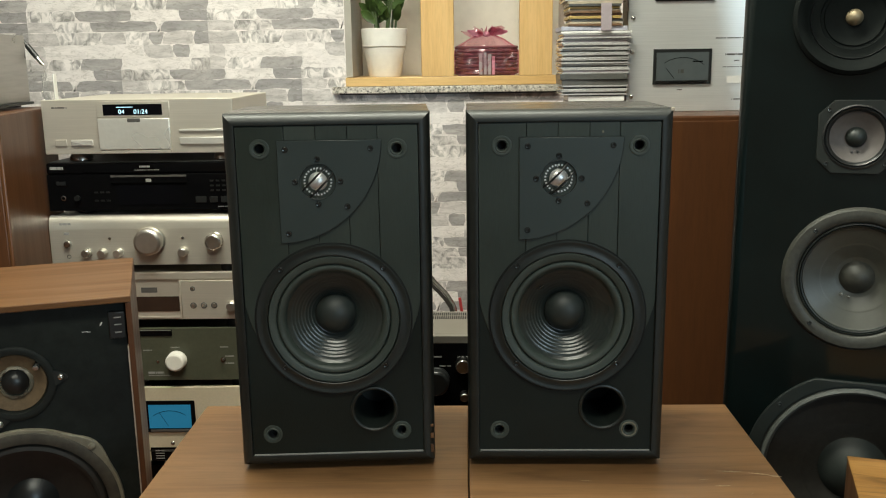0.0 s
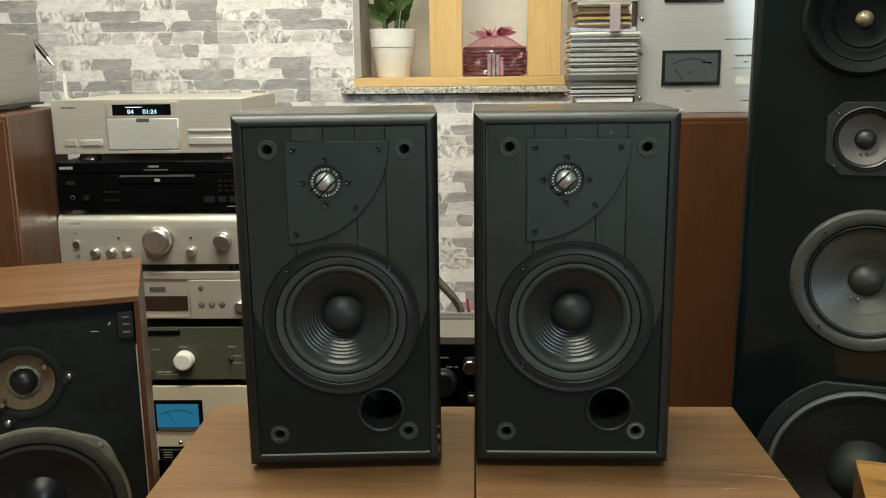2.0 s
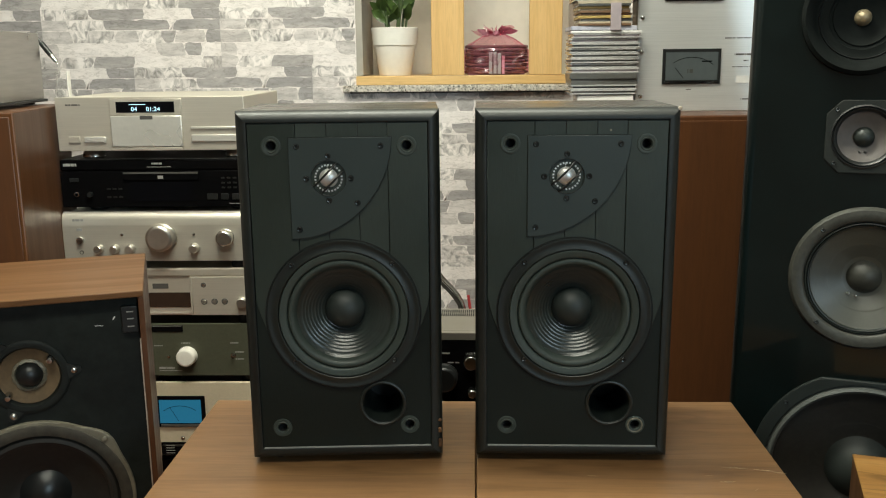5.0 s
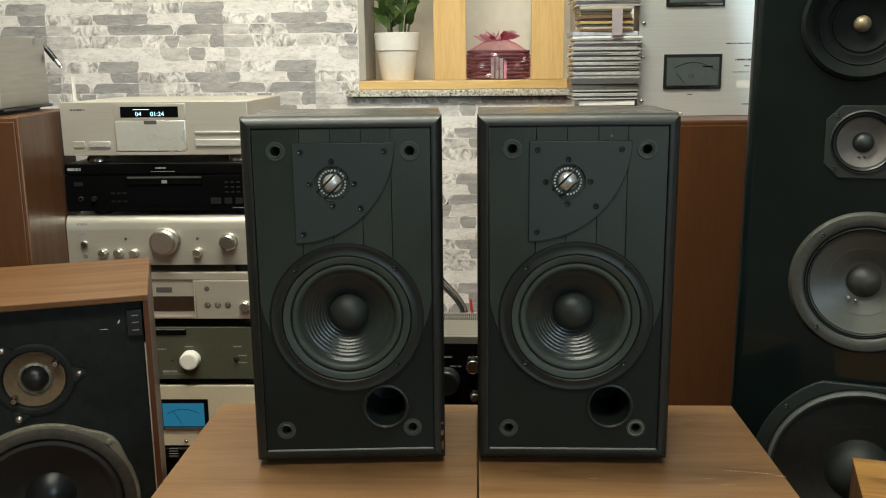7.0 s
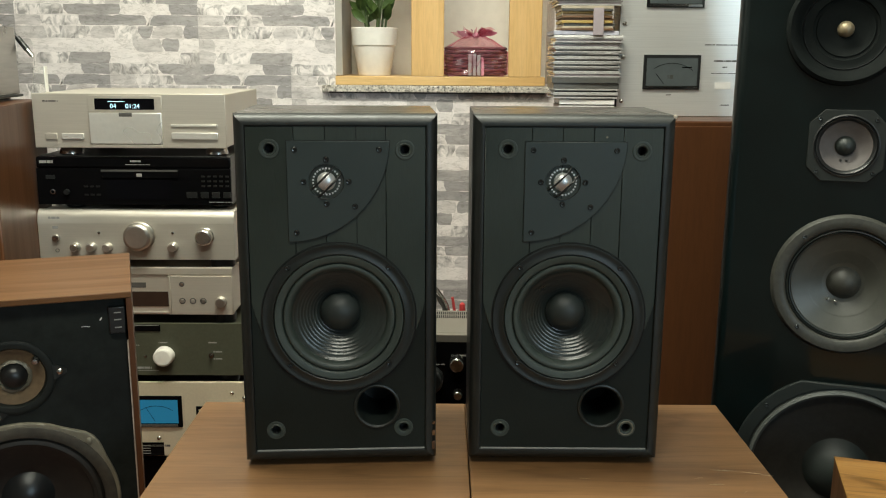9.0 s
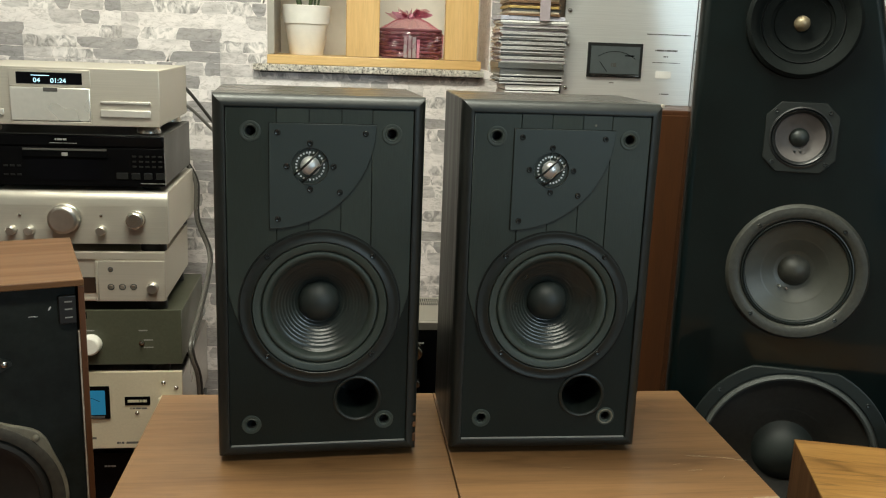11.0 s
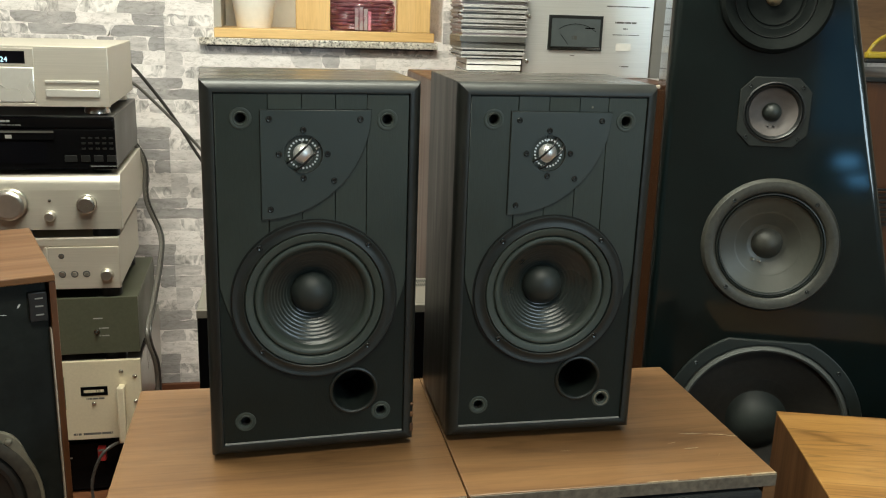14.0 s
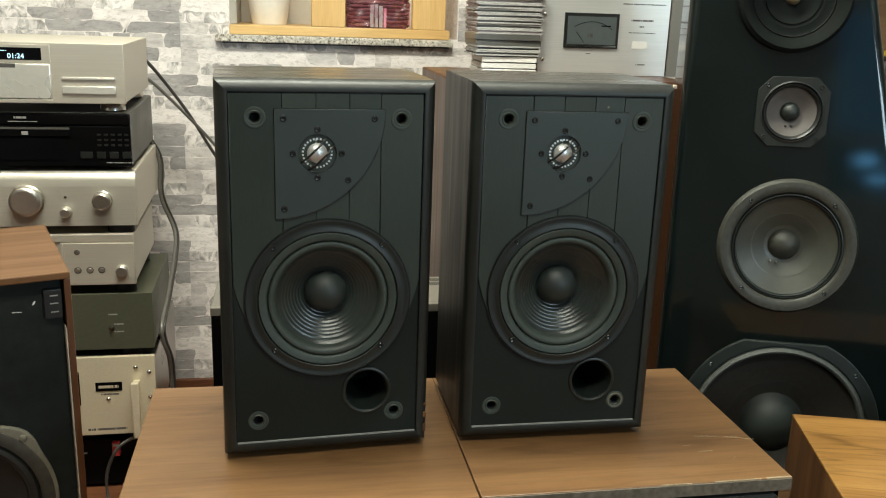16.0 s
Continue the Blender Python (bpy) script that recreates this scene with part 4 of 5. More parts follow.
    def rt(v):
        return R0 - K * v
    holes = [(-0.050, 0.568, 0.072), (-0.038, 0.398, 0.044), (-0.021, 0.192, 0.094), (-0.006, -0.105, 0.136)]
    part("baffle", slab([(L, zb), (rt(zb), zb), (rt(zt), zt), (L, zt)], 0, 0.022, holes, 0.015, seg=6), "gloss", s, "mirror-gloss black baffle")
    # cabinet behind the baffle, its foot cut level with the floor
    bm = bmesh.new()
    dp, sl = 0.29, math.tan(radians(4.5))
    f = [bm.verts.new(p) for p in ((L, 0.0222, zb + 0.002), (rt(zb), 0.0222, zb + 0.002), (rt(zt), 0.0222, zt), (L, 0.0222, zt))]
    b = [bm.verts.new(p) for p in ((L, dp, zb + dp * sl + 0.002), (rt(zb) - 0.03, dp, zb + dp * sl + 0.002), (rt(zt) - 0.01, dp * 0.6, zt), (L + 0.01, dp * 0.6, zt))]
    for q in ((0, 1, 2, 3),):
        bm.faces.new([b[k] for k in q])
    for k in range(4):
        bm.faces.new((f[k], f[(k + 1) % 4], b[(k + 1) % 4], b[k]))
    bmesh.ops.recalc_face_normals(bm, faces=bm.faces[:])
    part("cabinet", bm, "gloss", s)
    # round tweeter in a deep flare
    x, z = -0.050, 0.568
    t = part("tweeter", lathe([(0.083, 0.0), (0.082, -0.009), (0.077, -0.0135), (0.070, -0.010), (0.064, 0.002), (0.060, 0.006), (0.052, 0.0075), (0.046, 0.0072), (0.0452, 0.012), (0.036, 0.016), (0.030, 0.018), (0, 0.0185)], x, z, 80), "matte", s, "round black tweeter with a pale dome")
    part("dish", lathe([(0.0405, 0.0125), (0.0400, 0.0118), (0.034, 0.0150), (0.026, 0.0172), (0, 0.0178)], x, z, 64), "matte", t, "shallow dull black dish")
    part("dome", lathe([(0, 0.003), (0.004, 0.0037), (0.008, 0.0068), (0.0110, 0.0118), (0.0120, 0.0176)], x, z, 36), "brass", t)
    part("trim_ring", lathe([(0.0600, 0.0052), (0.0590, 0.0042), (0.0578, 0.0062)], x, z, 72), "black", t)
    # small midrange in a square frame with cut corners
    x, z = -0.037, 0.398
    q, c = 0.0526, 0.0205
    oct_ = [(x - q + c, z - q), (x + q - c, z - q), (x + q, z - q + c), (x + q, z + q - c), (x + q - c, z + q), (x - q + c, z + q), (x - q, z + q - c), (x - q, z - q + c)]
    t = part("midrange", slab(oct_, -0.0045, -0.0002, [(x, z, 0.0462)], 0.0012), "darkframe", s, "small midrange driver in a square black frame")
    part("ring", lathe([(0.0464, 0.0), (0.0462, -0.0052), (0.0440, -0.0062), (0.0426, -0.0028), (0.0408, -0.0050), (0.0385, -0.0036), (0.0365, 0.001)], x, z, 64), "black", t)
    part("cone", lathe([(0.0368, 0.0010), (0.033, 0.003), (0.024, 0.008), (0.014, 0.012), (0, 0.0125)], x, z, 64), "greycone", t, "pinkish grey paper cone")
    part("dust_cap", lathe([(0, -0.001), (0.005, -0.0003), (0.0095, 0.0022), (0.0130, 0.0066), (0.0145, 0.0118)], x, z, 40), "cap", t)
    for dx in (-0.005, 0.003):
        part("solder_spot", lathe([(0, 0.0050), (0.0014, 0.0058), (0.0018, 0.0090)], x + dx, z - 0.0215, 8), "black", t)
    for dx, dz in ((-1, 1), (1, 1), (-1, -1), (1, -1)):
        part("screw", SCREW, None, t, at=(x + dx * 0.0385, -0.0045, z + dz * 0.0385))
    # two large cone drivers
    x, z = -0.021, 0.192
    t = part("woofer", lathe([(0.1056, 0.0), (0.1050, -0.0022), (0.1024, -0.0062), (0.1008, -0.008), (0.0960, -0.0084), (0.0870, -0.0078), (0.0838, -0.005), (0.0830, -0.001)], x, z, 96), "greybasket", s, "grey-rimmed woofer with a grey-brown cone")
    part("surround", lathe([(0.0832, -0.001), (0.0822, -0.0054), (0.0806, -0.0058), (0.0796, -0.0016), (0.0784, -0.0042), (0.0770, -0.0036), (0.0758, 0.0016)], x, z, 96), "flange", t)
    prof, rr, h, k = [], 0.0762, 0.0014, 0
    while rr > 0.028:
        prof.append((rr, h + (0.0005 if k % 2 and rr > 0.05 else 0)))
        rr, h, k = rr - 0.0018, h + 0.0018 * 0.42, k + 1
    part("cone", lathe(prof + [(0, h)], x, z, 96), "papercone", t)
    part("dust_cap", lathe([(0, 0.006), (0.0075, 0.0070), (0.015, 0.0104), (0.0215, 0.0160), (0.0265, 0.0250)], x, z, 56), "greybasket", t)
    for dx in (-0.020, -0.010):
        part("lead_terminal", lathe([(0, 0.010), (0.0016, 0.011), (0.0024, 0.020)], x + dx, z - 0.031 - dx * 0.25, 8), "steel", t)
    for a in (48, 132, 228, 312):
        part("screw", SCREW, None, t, at=(x + 0.0925 * math.cos(radians(a)), -0.0080, z + 0.0925 * math.sin(radians(a))))
    x, z = -0.006, -0.105
    r, cut = 0.157, 0.144
    a0 = math.degrees(math.acos(cut / r))
    out = disc(x, z, r, -90 + a0, 90 - a0, 30) + disc(x, z, r, 90 + a0, 270 - a0, 30)
    t = part("bass_driver", slab(out, -0.006, -0.0002, [(x, z, 0.1385)], 0.0016), "flange", s, "large bass driver with a flat-topped black frame")
    part("surround", lathe([(0.1385, -0.001), (0.1350, -0.0040), (0.1335, -0.0090), (0.1300, -0.0110), (0.1268, -0.0090), (0.1255, -0.001)], x, z, 96), "ringgrey", t, "grey foam surround")
    prof, rr, h, k = [], 0.1258, -0.001, 0
    while rr > 0.05:
        prof.append((rr, h + (0.0006 if k % 2 and rr > 0.075 else 0)))
        rr, h, k = rr - 0.0024, h + 0.0024 * 0.40, k + 1
    part("cone", lathe(prof + [(0, h)], x, z, 96), "darkcone", t)
    part("dust_cap", lathe([(0, 0.003), (0.014, 0.005), (0.028, 0.0105), (0.040, 0.0185), (0.0515, 0.031)], x, z, 64), "cap", t)
    for a in (42, 138, 222, 318):
        part("screw", SCREW, None, t, at=(x + 0.1485 * math.cos(radians(a)), -0.006, z + 0.1485 * math.sin(radians(a))))
    return s


tower()

# ---- other wooden cabinets ----
c = thing("oak_cabinet", pose(0.5305, 1.111, FLOOR, 0, 0, -15.5), "golden oak veneered cabinet standing on the floor", "speaker cabinet")
h = 0.516 - FLOOR
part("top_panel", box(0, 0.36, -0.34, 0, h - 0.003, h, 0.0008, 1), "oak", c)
part("body", box(0.0005, 0.3595, -0.3395, -0.0005, 0, h - 0.0032, 0.001), "oak_dark", c)

c = thing("cherry_speaker", pose(0.165, 1.830, FLOOR, 0, 0, 2.0), "red-brown cherry loudspeaker with electronics stacked on top", "loudspeaker")
h = 0.9012 - FLOOR
part("body", box(0, 0.52, 0.003, 0.32, 0, h, 0.004, 3), "dark_shaded_cherry", c)
part("front_panel", box(0.006, 0.514, -0.002, 0.0028, 0.01, h - 0.010, 0.002), "dark_shaded_cherry", c)

c = thing("cherry_speaker", pose(-0.862, 1.735, FLOOR, 0, 0, 9.0), "red-brown cherry loudspeaker beside the stack of electronics", "loudspeaker")
h = 0.925 - FLOOR
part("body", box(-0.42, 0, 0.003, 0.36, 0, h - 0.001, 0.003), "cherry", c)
part("front_panel", box(-0.415, -0.006, -0.003, 0.0028, 0.01, h - 0.01, 0.002), "dark_shaded_cherry", c)

# ---- stack of electronics: x runs leftwards from the right front corner, z is height in the room ----
STACK = pose(-0.442, 1.974, -0.0275, 0, 0, 1.5) @ Matrix.Diagonal((1.060, 1.027, 1.027, 1.0))
GW = 0.418


def unit(name, z0, z1, label, category, dx=0.0, dy=0.0, extra=0.0):
    return thing(name, STACK @ pose(dx, dy, z0, 0, 0, extra), label, category, "stack of electronics"), z1 - z0


def knob(parent, x, z, r, y=0.0, depth=0.016, material="knobmetal", name="knob"):
    return part(name, lathe([(0, y - depth), (r * 0.80, y - depth), (r * 0.94, y - depth + 0.0012), (r, y - depth + 0.003), (r, y - 0.003), (r * 1.06, y - 0.002), (r * 1.06, y)], x, z, 36), material, parent)


def feet(parent, w, d, h, material="black", r=0.022):
    for x in (-w + 0.055, -0.055):
        for y in (0.045, d - 0.05):
            part("foot", lathe([(0, 0), (r * 0.9, 0), (r, 0.002), (r, h * 0.7), (r * 0.8, h)], x, y, 28, "z"), material, parent)


def gx(x):
    """From a place across the stack's front to the stack's own x."""
    return (x + 0.434) / 1.043


# black amplifier on the floor
u, h = unit("power_amplifier", -0.020, 0.098, "black power amplifier on the floor under the stack", "amplifier", 0.0, 0.035)
part("body", box(-GW, -0.004, 0.004, 0.38, 0.008, h, 0.002), "black", u)
part("front_panel", box(-GW, -0.004, 0, 0.0038, 0.008, h, 0.001), "blackgloss", u)
feet(u, GW, 0.38, 0.008)
part("lettering", bars(-0.175, -0.15, 0.085, 0.0, 0.004, 3, 3), "greyprint", u)

# cream-gold power amplifier with blue meters
u, h = unit("meter_amplifier", 0.0985, 0.290, "cream-gold power amplifier with lit blue meters", "amplifier", 0.012, -0.002)
W = 0.445
part("body", box(-W + 0.001, -0.0135, 0.012, 0.42, 0.028, h - 0.003, 0.002), "polished", u, "plain silvery case")
fp = part("front_panel", box(-W, -0.012, 0, 0.011, 0.027, h + 0.013, 0.0015), "cream", u)
feet(u, W, 0.38, 0.0275)
for x0, x1 in ((-0.268, -0.163), (-0.405, -0.300)):
    mt = part("meter", box(x0 - 0.003, x1 + 0.003, -0.003, 0.0005, 0.098, 0.173, 0.001), "blackgloss", u, "lit blue power meter")
    part("meter_glass", box(x0 + 0.006, x1 - 0.006, -0.0036, -0.0031, 0.108, 0.164), "bluelcd", mt)
    arc = [(x0 + 0.052 + 0.062 * math.cos(radians(a)), -0.0038, 0.088 + 0.062 * math.sin(radians(a))) for a in range(55, 130, 12)]
    part("scale", tube(arc, 0.0005, 4, None, 1), "darkglass", mt)
    part("needle", rod((x0 + 0.03, -0.0038, 0.145), (x0 + 0.048, -0.0038, 0.113), 0.0004, 4), "darkglass", mt)
    part("rest", box(x0 + 0.008, x1 - 0.008, -0.0045, -0.0031, 0.100, 0.1055), "greycase", mt)
pl = part("name_plate", box(-0.130, -0.078, -0.0015, 0.0, 0.128, 0.148, 0.0005), "blackgloss", u)
part("lettering", bars(-0.124, -0.084, 0.138, -0.0015, 0.006, 6, 5), "cream", pl)
part("lettering", bars(-0.120, -0.084, 0.1205, 0.0, 0.004, 5, 7), "darkprint", u)
part("lettering", bars(-0.150, -0.072, 0.040, 0.0, 0.005, 9, 8), "darkprint", u)
part("lettering", bars(-0.290, -0.190, 0.052, 0.0, 0.005, 8, 9), "darkprint", u)
for x in (-0.049, -W + 0.058):
    hd = part("handle", box(x - 0.008, x + 0.008, -0.034, -0.022, 0.030, 0.156, 0.003), "cream", u, "upright cream handle")
    for z in (0.042, 0.144):
        part("post", box(x - 0.006, x + 0.006, -0.022, 0.0, z - 0.006, z + 0.006), "cream", hd)
for x, z in ((-0.024, 0.167), (-0.024, 0.110), (-0.050, 0.179), (-0.106, 0.109), (-0.215, 0.070)):
    part("screw", BOLT, None, u, at=(x, 0, z))
bm = bmesh.new()
for k in range(4):
    box(-0.255, -0.235, -0.0006, 0, 0.0325 + k * 0.0062, 0.0340 + k * 0.0062, bm=bm)
part("vent_label", box(-0.265, -0.205, -0.0003, 0.0, 0.028, 0.060), "blackgloss", u)
part("lettering", bm, "greyprint", u)

# olive preamplifier
u, h = unit("preamplifier", 0.2905, 0.4325, "olive-grey preamplifier with an ivory volume knob", "amplifier", 0.003, 0.0)
part("body", box(-GW + 0.004, -0.003, 0.008, 0.34, 0.026, h, 0.002), "olive", u)
fp = part("front_panel", box(-GW, -0.001, 0, 0.0075, 0.029, h + 0.009, 0.001), "olive", u)
feet(u, GW, 0.33, 0.0265)
sl = part("display_slot", box(gx(-0.712), gx(-0.631), -0.002, 0.0, h - 0.009, h + 0.006, 0.001), "blackgloss", u)
part("trim", box(gx(-0.712) + 0.002, gx(-0.631) - 0.002, -0.0026, -0.0021, h + 0.0040, h + 0.0052), "greyprint", sl)
knob(u, gx(-0.6245), 0.0765, 0.0205, 0, 0.022, "ivory", "volume_knob")
for x, z, n, sd in ((-0.637, 0.098, 3, 1), (-0.525, 0.098, 3, 2), (-0.515, 0.0765, 2, 3), (-0.515, 0.060, 2, 4), (-0.700, 0.092, 2, 6)):
    part("lettering", bars(gx(x), gx(x) + 0.020, z + 0.008, 0.0, 0.0025, n, sd), "greyprint", u)
part("badge", bars(gx(-0.692), gx(-0.655), 0.0470, 0.0, 0.0048, 4, 11), "greyprint", u)
part("badge_line", box(gx(-0.692), gx(-0.640), -0.0003, 0, 0.0400, 0.0413), "greyprint", u)
tg = part("toggle", lathe([(0, -0.010), (0.0022, -0.010), (0.0026, -0.002), (0.0056, -0.002), (0.006, 0)], gx(-0.5195), 0.077, 16), "steel", u)
part("toggle", lathe([(0, -0.003), (0.003, -0.002), (0.0035, 0)], gx(-0.668), 0.074, 12), "steel", u)

# champagne half-height unit
u, h = unit("network_player", 0.4335, 0.5605, "champagne disc player with a brown display", "hi-fi unit", 0.001, 0.004)
part("body", box(-GW + 0.004, -0.031, 0.010, 0.33, 0.025, h + 0.0015, 0.002), "silvercase", u)
fp = part("front_panel", box(-GW, -0.028, 0.0, 0.0095, 0.027, h + 0.008, 0.002), "champagne", u)
part("top_lip", box(-GW, -0.0285, -0.0035, -0.0002, h - 0.008, h + 0.007, 0.001), "champagne", u)
part("raised_panel", box(gx(-0.601), -0.0288, -0.0060, -0.0004, 0.0285, h - 0.0105, 0.0015), "champagne", u)
part("raised_edge", box(gx(-0.606), gx(-0.601) - 0.0003, -0.0072, -0.0004, 0.0285, h - 0.0105, 0.001), "champagne", u)
part("display", box(gx(-0.735), gx(-0.606) - 0.001, -0.0012, -0.0002, 0.046, 0.080, 0.0004), "brownglass", u, "brown smoked display window")
part("tray_line", box(gx(-0.735), gx(-0.608), -0.0020, -0.0002, 0.0300, 0.0345, 0.0004), "champagne", u)
part("logo", box(gx(-0.692), gx(-0.656), -0.0006, -0.0002, 0.089, 0.1005), "greycase", u)
for x, z, r in ((-0.5755, 0.0600, 0.0068), (-0.5520, 0.0600, 0.0068), (-0.5290, 0.0600, 0.0068), (-0.5750, 0.0980, 0.0055)):
    bt = part("button", lathe([(0, -0.0075), (r * 0.62, -0.0075), (r * 0.70, -0.0068), (r * 0.70, -0.006)], gx(x), z, 24), "knobmetal", u)
    part("ring", lathe([(r * 0.70, -0.0064), (r, -0.0066), (r * 1.03, -0.006)], gx(x), z, 24), "greycase", bt)
knob(u, gx(-0.4890), 0.0590, 0.0112, -0.006, 0.014, "knobmetal")
feet(u, GW, 0.32, 0.0255)

# silver integrated amplifier
u, h = unit("integrated_amplifier", 0.5625, 0.6965, "silver brushed integrated amplifier with round knobs", "amplifier", 0.0, 0.0)
part("body", box(-0.425, -0.020, 0.020, 0.40, 0.022, h - 0.003, 0.002), "silvercase", u)
# front rolls back at its top edge
out = [(0.0, 0.024), (0.0, h - 0.030), (0.0012, h - 0.018), (0.005, h - 0.007), (0.012, h - 0.0012), (0.0195, h), (0.0195, 0.024)]
bm = bmesh.new()
sides = [[bm.verts.new((x, y, z)) for y, z in out] for x in (-0.429, -0.018)]
bm.faces.new(sides[0])
bm.faces.new(sides[1])
for k in range(len(out)):
    j = (k + 1) % len(out)
    bm.faces.new((sides[0][k], sides[0][j], sides[1][j], sides[1][k]))
bmesh.ops.recalc_face_normals(bm, faces=bm.faces[:])
part("front_panel", bm, "silver", u, "brushed silver front with a rolled top edge")
feet(u, GW, 0.38, 0.0225, "black", 0.026)
for x in (-0.801, -0.766, -0.731):
    knob(u, gx(x), 0.0525, 0.0092, 0, 0.017)
k = knob(u, gx(-0.660), 0.0775, 0.0285, 0, 0.026, name="volume_knob")
part("shadow_ring", lathe([(0.0335, -0.0006), (0.0335, 0.0), (0.030, 0.0)], gx(-0.660), 0.0775, 48), "silvercase", k)
knob(u, gx(-0.588), 0.0535, 0.0098, 0, 0.017)
knob(u, gx(-0.5175), 0.0765, 0.0175, 0, 0.022)
for x in (-0.749, -0.588):
    part("indicator", lathe([(0, -0.003), (0.0028, -0.002), (0.0032, 0)], gx(x), 0.0835, 12), "steel", u)
part("power_button", lathe([(0, -0.006), (0.0070, -0.006), (0.0080, -0.004), (0.0082, 0)], gx(-0.843), 0.0715, 24), "steel", u)
part("jack", lathe([(0.004, -0.0008), (0.0046, 0), (0.0028, 0.0)], gx(-0.843), 0.0440, 14), "black", u)
part("logo", bars(gx(-0.858), gx(-0.832), h - 0.018, 0.0012, 0.005, 3, 13), "greyprint", u)
part("label_mark", box(gx(-0.850), gx(-0.838), -0.0004, 0.0, 0.092, 0.098), "greyprint", u)

# black disc player
u, h = unit("black_disc_player", 0.6968, 0.8115, "gloss black disc player with a centre drawer", "disc player", -0.001, 0.006)
part("body", box(-0.422, -0.022, 0.012, 0.355, 0.010, h, 0.002), "greycase", u)
fp = part("front_panel", box(-0.424, -0.021, 0, 0.0115, 0.010, h - 0.026, 0.001), "blackgloss", u)
part("top_band", box(-0.424, -0.021, 0.0005, 0.0116, h - 0.0255, h - 0.001, 0.004), "blackgloss", u)
dr = part("drawer", box(gx(-0.735), gx(-0.570), -0.0035, -0.0002, h - 0.046, h - 0.028, 0.001), "blackgloss", u)
part("drawer_edge", box(gx(-0.735), gx(-0.570), -0.0042, -0.0036, h - 0.032, h - 0.028), "greycase", dr)
part("disc_logo", box(gx(-0.659), gx(-0.647), -0.0039, -0.0036, h - 0.043, h - 0.036), "greyprint", dr)
part("display", box(gx(-0.725), gx(-0.585), -0.0012, -0.0002, 0.022, h - 0.050), "darkglass", u)
part("lettering", bars(gx(-0.868), gx(-0.836), h - 0.012, 0.0004, 0.006, 4, 17), "greyprint", u)
part("lettering", bars(gx(-0.672), gx(-0.648), h - 0.010, 0.0004, 0.004, 3, 18), "greyprint", u)
part("lettering", bars(gx(-0.683), gx(-0.628), h - 0.0175, 0.0004, 0.0012, 5, 19), "greyprint", u)
for r_ in range(3):
    for c_ in range(5):
        part("key", box(gx(-0.520) + c_ * 0.0125, gx(-0.520) + c_ * 0.0125 + 0.007, -0.0016, -0.0002, h - 0.044 - r_ * 0.0105, h - 0.0405 - r_ * 0.0105), "keydark", u)
for c_ in range(4):
    part("key", box(gx(-0.553) + (0.0 if c_ == 0 else 0.006) + c_ * 0.0235, gx(-0.553) + c_ * 0.0235 + 0.022, -0.0018, -0.0002, 0.0255, 0.0385, 0.0006), "black", u)
part("lettering", bars(gx(-0.505), gx(-0.452), 0.0165, 0.0, 0.0015, 7, 20), "greyprint", u)
for c_ in range(3):
    part("key", box(gx(-0.775) + c_ * 0.0125, gx(-0.775) + c_ * 0.0125 + 0.008, -0.0016, -0.0002, 0.048, 0.0515), "keydark", u)
    part("key", box(gx(-0.775) + c_ * 0.0125, gx(-0.775) + c_ * 0.0125 + 0.008, -0.0016, -0.0002, 0.030, 0.0335), "keydark", u)
part("power_key", box(gx(-0.856), gx(-0.836), -0.0018, -0.0002, 0.066, 0.074, 0.0005), "black", u)
part("headphone_jack", lathe([(0.0034, -0.0022), (0.0055, -0.0020), (0.0058, 0), (0.003, 0)], gx(-0.843), 0.038, 18), "steel", u)
part("level_knob", lathe([(0, -0.008), (0.0055, -0.008), (0.006, 0)], gx(-0.812), 0.038, 18), "black", u)
feet(u, GW, 0.35, 0.010, "black", 0.02)

# champagne disc player on disc-shaped feet
u, h = unit("disc_player", 0.8118, 0.9445, "champagne disc player with a lit display, on round feet", "disc player", 0.003, 0.0)
W = 0.422
part("body", box(-W + 0.002, -0.030, 0.008, 0.36, 0.0195, h - 0.0006, 0.002), "silvercase", u)
fp = part("front_panel", box(-W, -0.029, 0, 0.0075, 0.0185, h, 0.0012), "champagne", u)
for x in (-W + 0.056, -0.060):
    for y in (0.045, 0.31):
        part("foot", lathe([(0, 0.0001), (0.021, 0.0001), (0.024, 0.003), (0.023, 0.010), (0.018, 0.019)], x, y, 32, "z"), "steel", u, "polished round foot")
x0, x1 = gx(-0.755), gx(-0.5985)
part("drawer_bezel", box(x0, x1, -0.0030, -0.0001, h - 0.038, h - 0.004, 0.001), "champagne", u)
dp = part("display", box(gx(-0.7405), gx(-0.614), -0.0036, -0.0031, h - 0.033, h - 0.010), "darkglass", u, "dark display with pale blue digits")
digits = bpy.data.curves.new("digits", "FONT")
digits.body, digits.size, digits.extrude = "04     01:24", 0.0132, 0.0001
digits.materials.append(M["vfd"])
tmp = new("digits", digits)
me = bpy.data.meshes.new_from_object(tmp.evaluated_get(bpy.context.evaluated_depsgraph_get()))
bpy.data.objects.remove(tmp)
dg = new("digits", me)
dg.parent = dp
dg.matrix_local = pose(gx(-0.708), -0.0039, h - 0.0300, 90, 0, 0)
part("track_marks", bars(gx(-0.712), gx(-0.675), h - 0.0160, -0.0037, 0.0012, 2, 23), "vfd", dp)
part("drawer", box(x0 + 0.001, x1 - 0.001, -0.0060, -0.0001, 0.027, h - 0.0395, 0.0020), "lightbtn", u, "pale polished disc drawer")
part("drawer_lip", box(x0 + 0.001, x1 - 0.001, -0.0048, -0.0001, 0.0190, 0.0260, 0.001), "champagne", u)
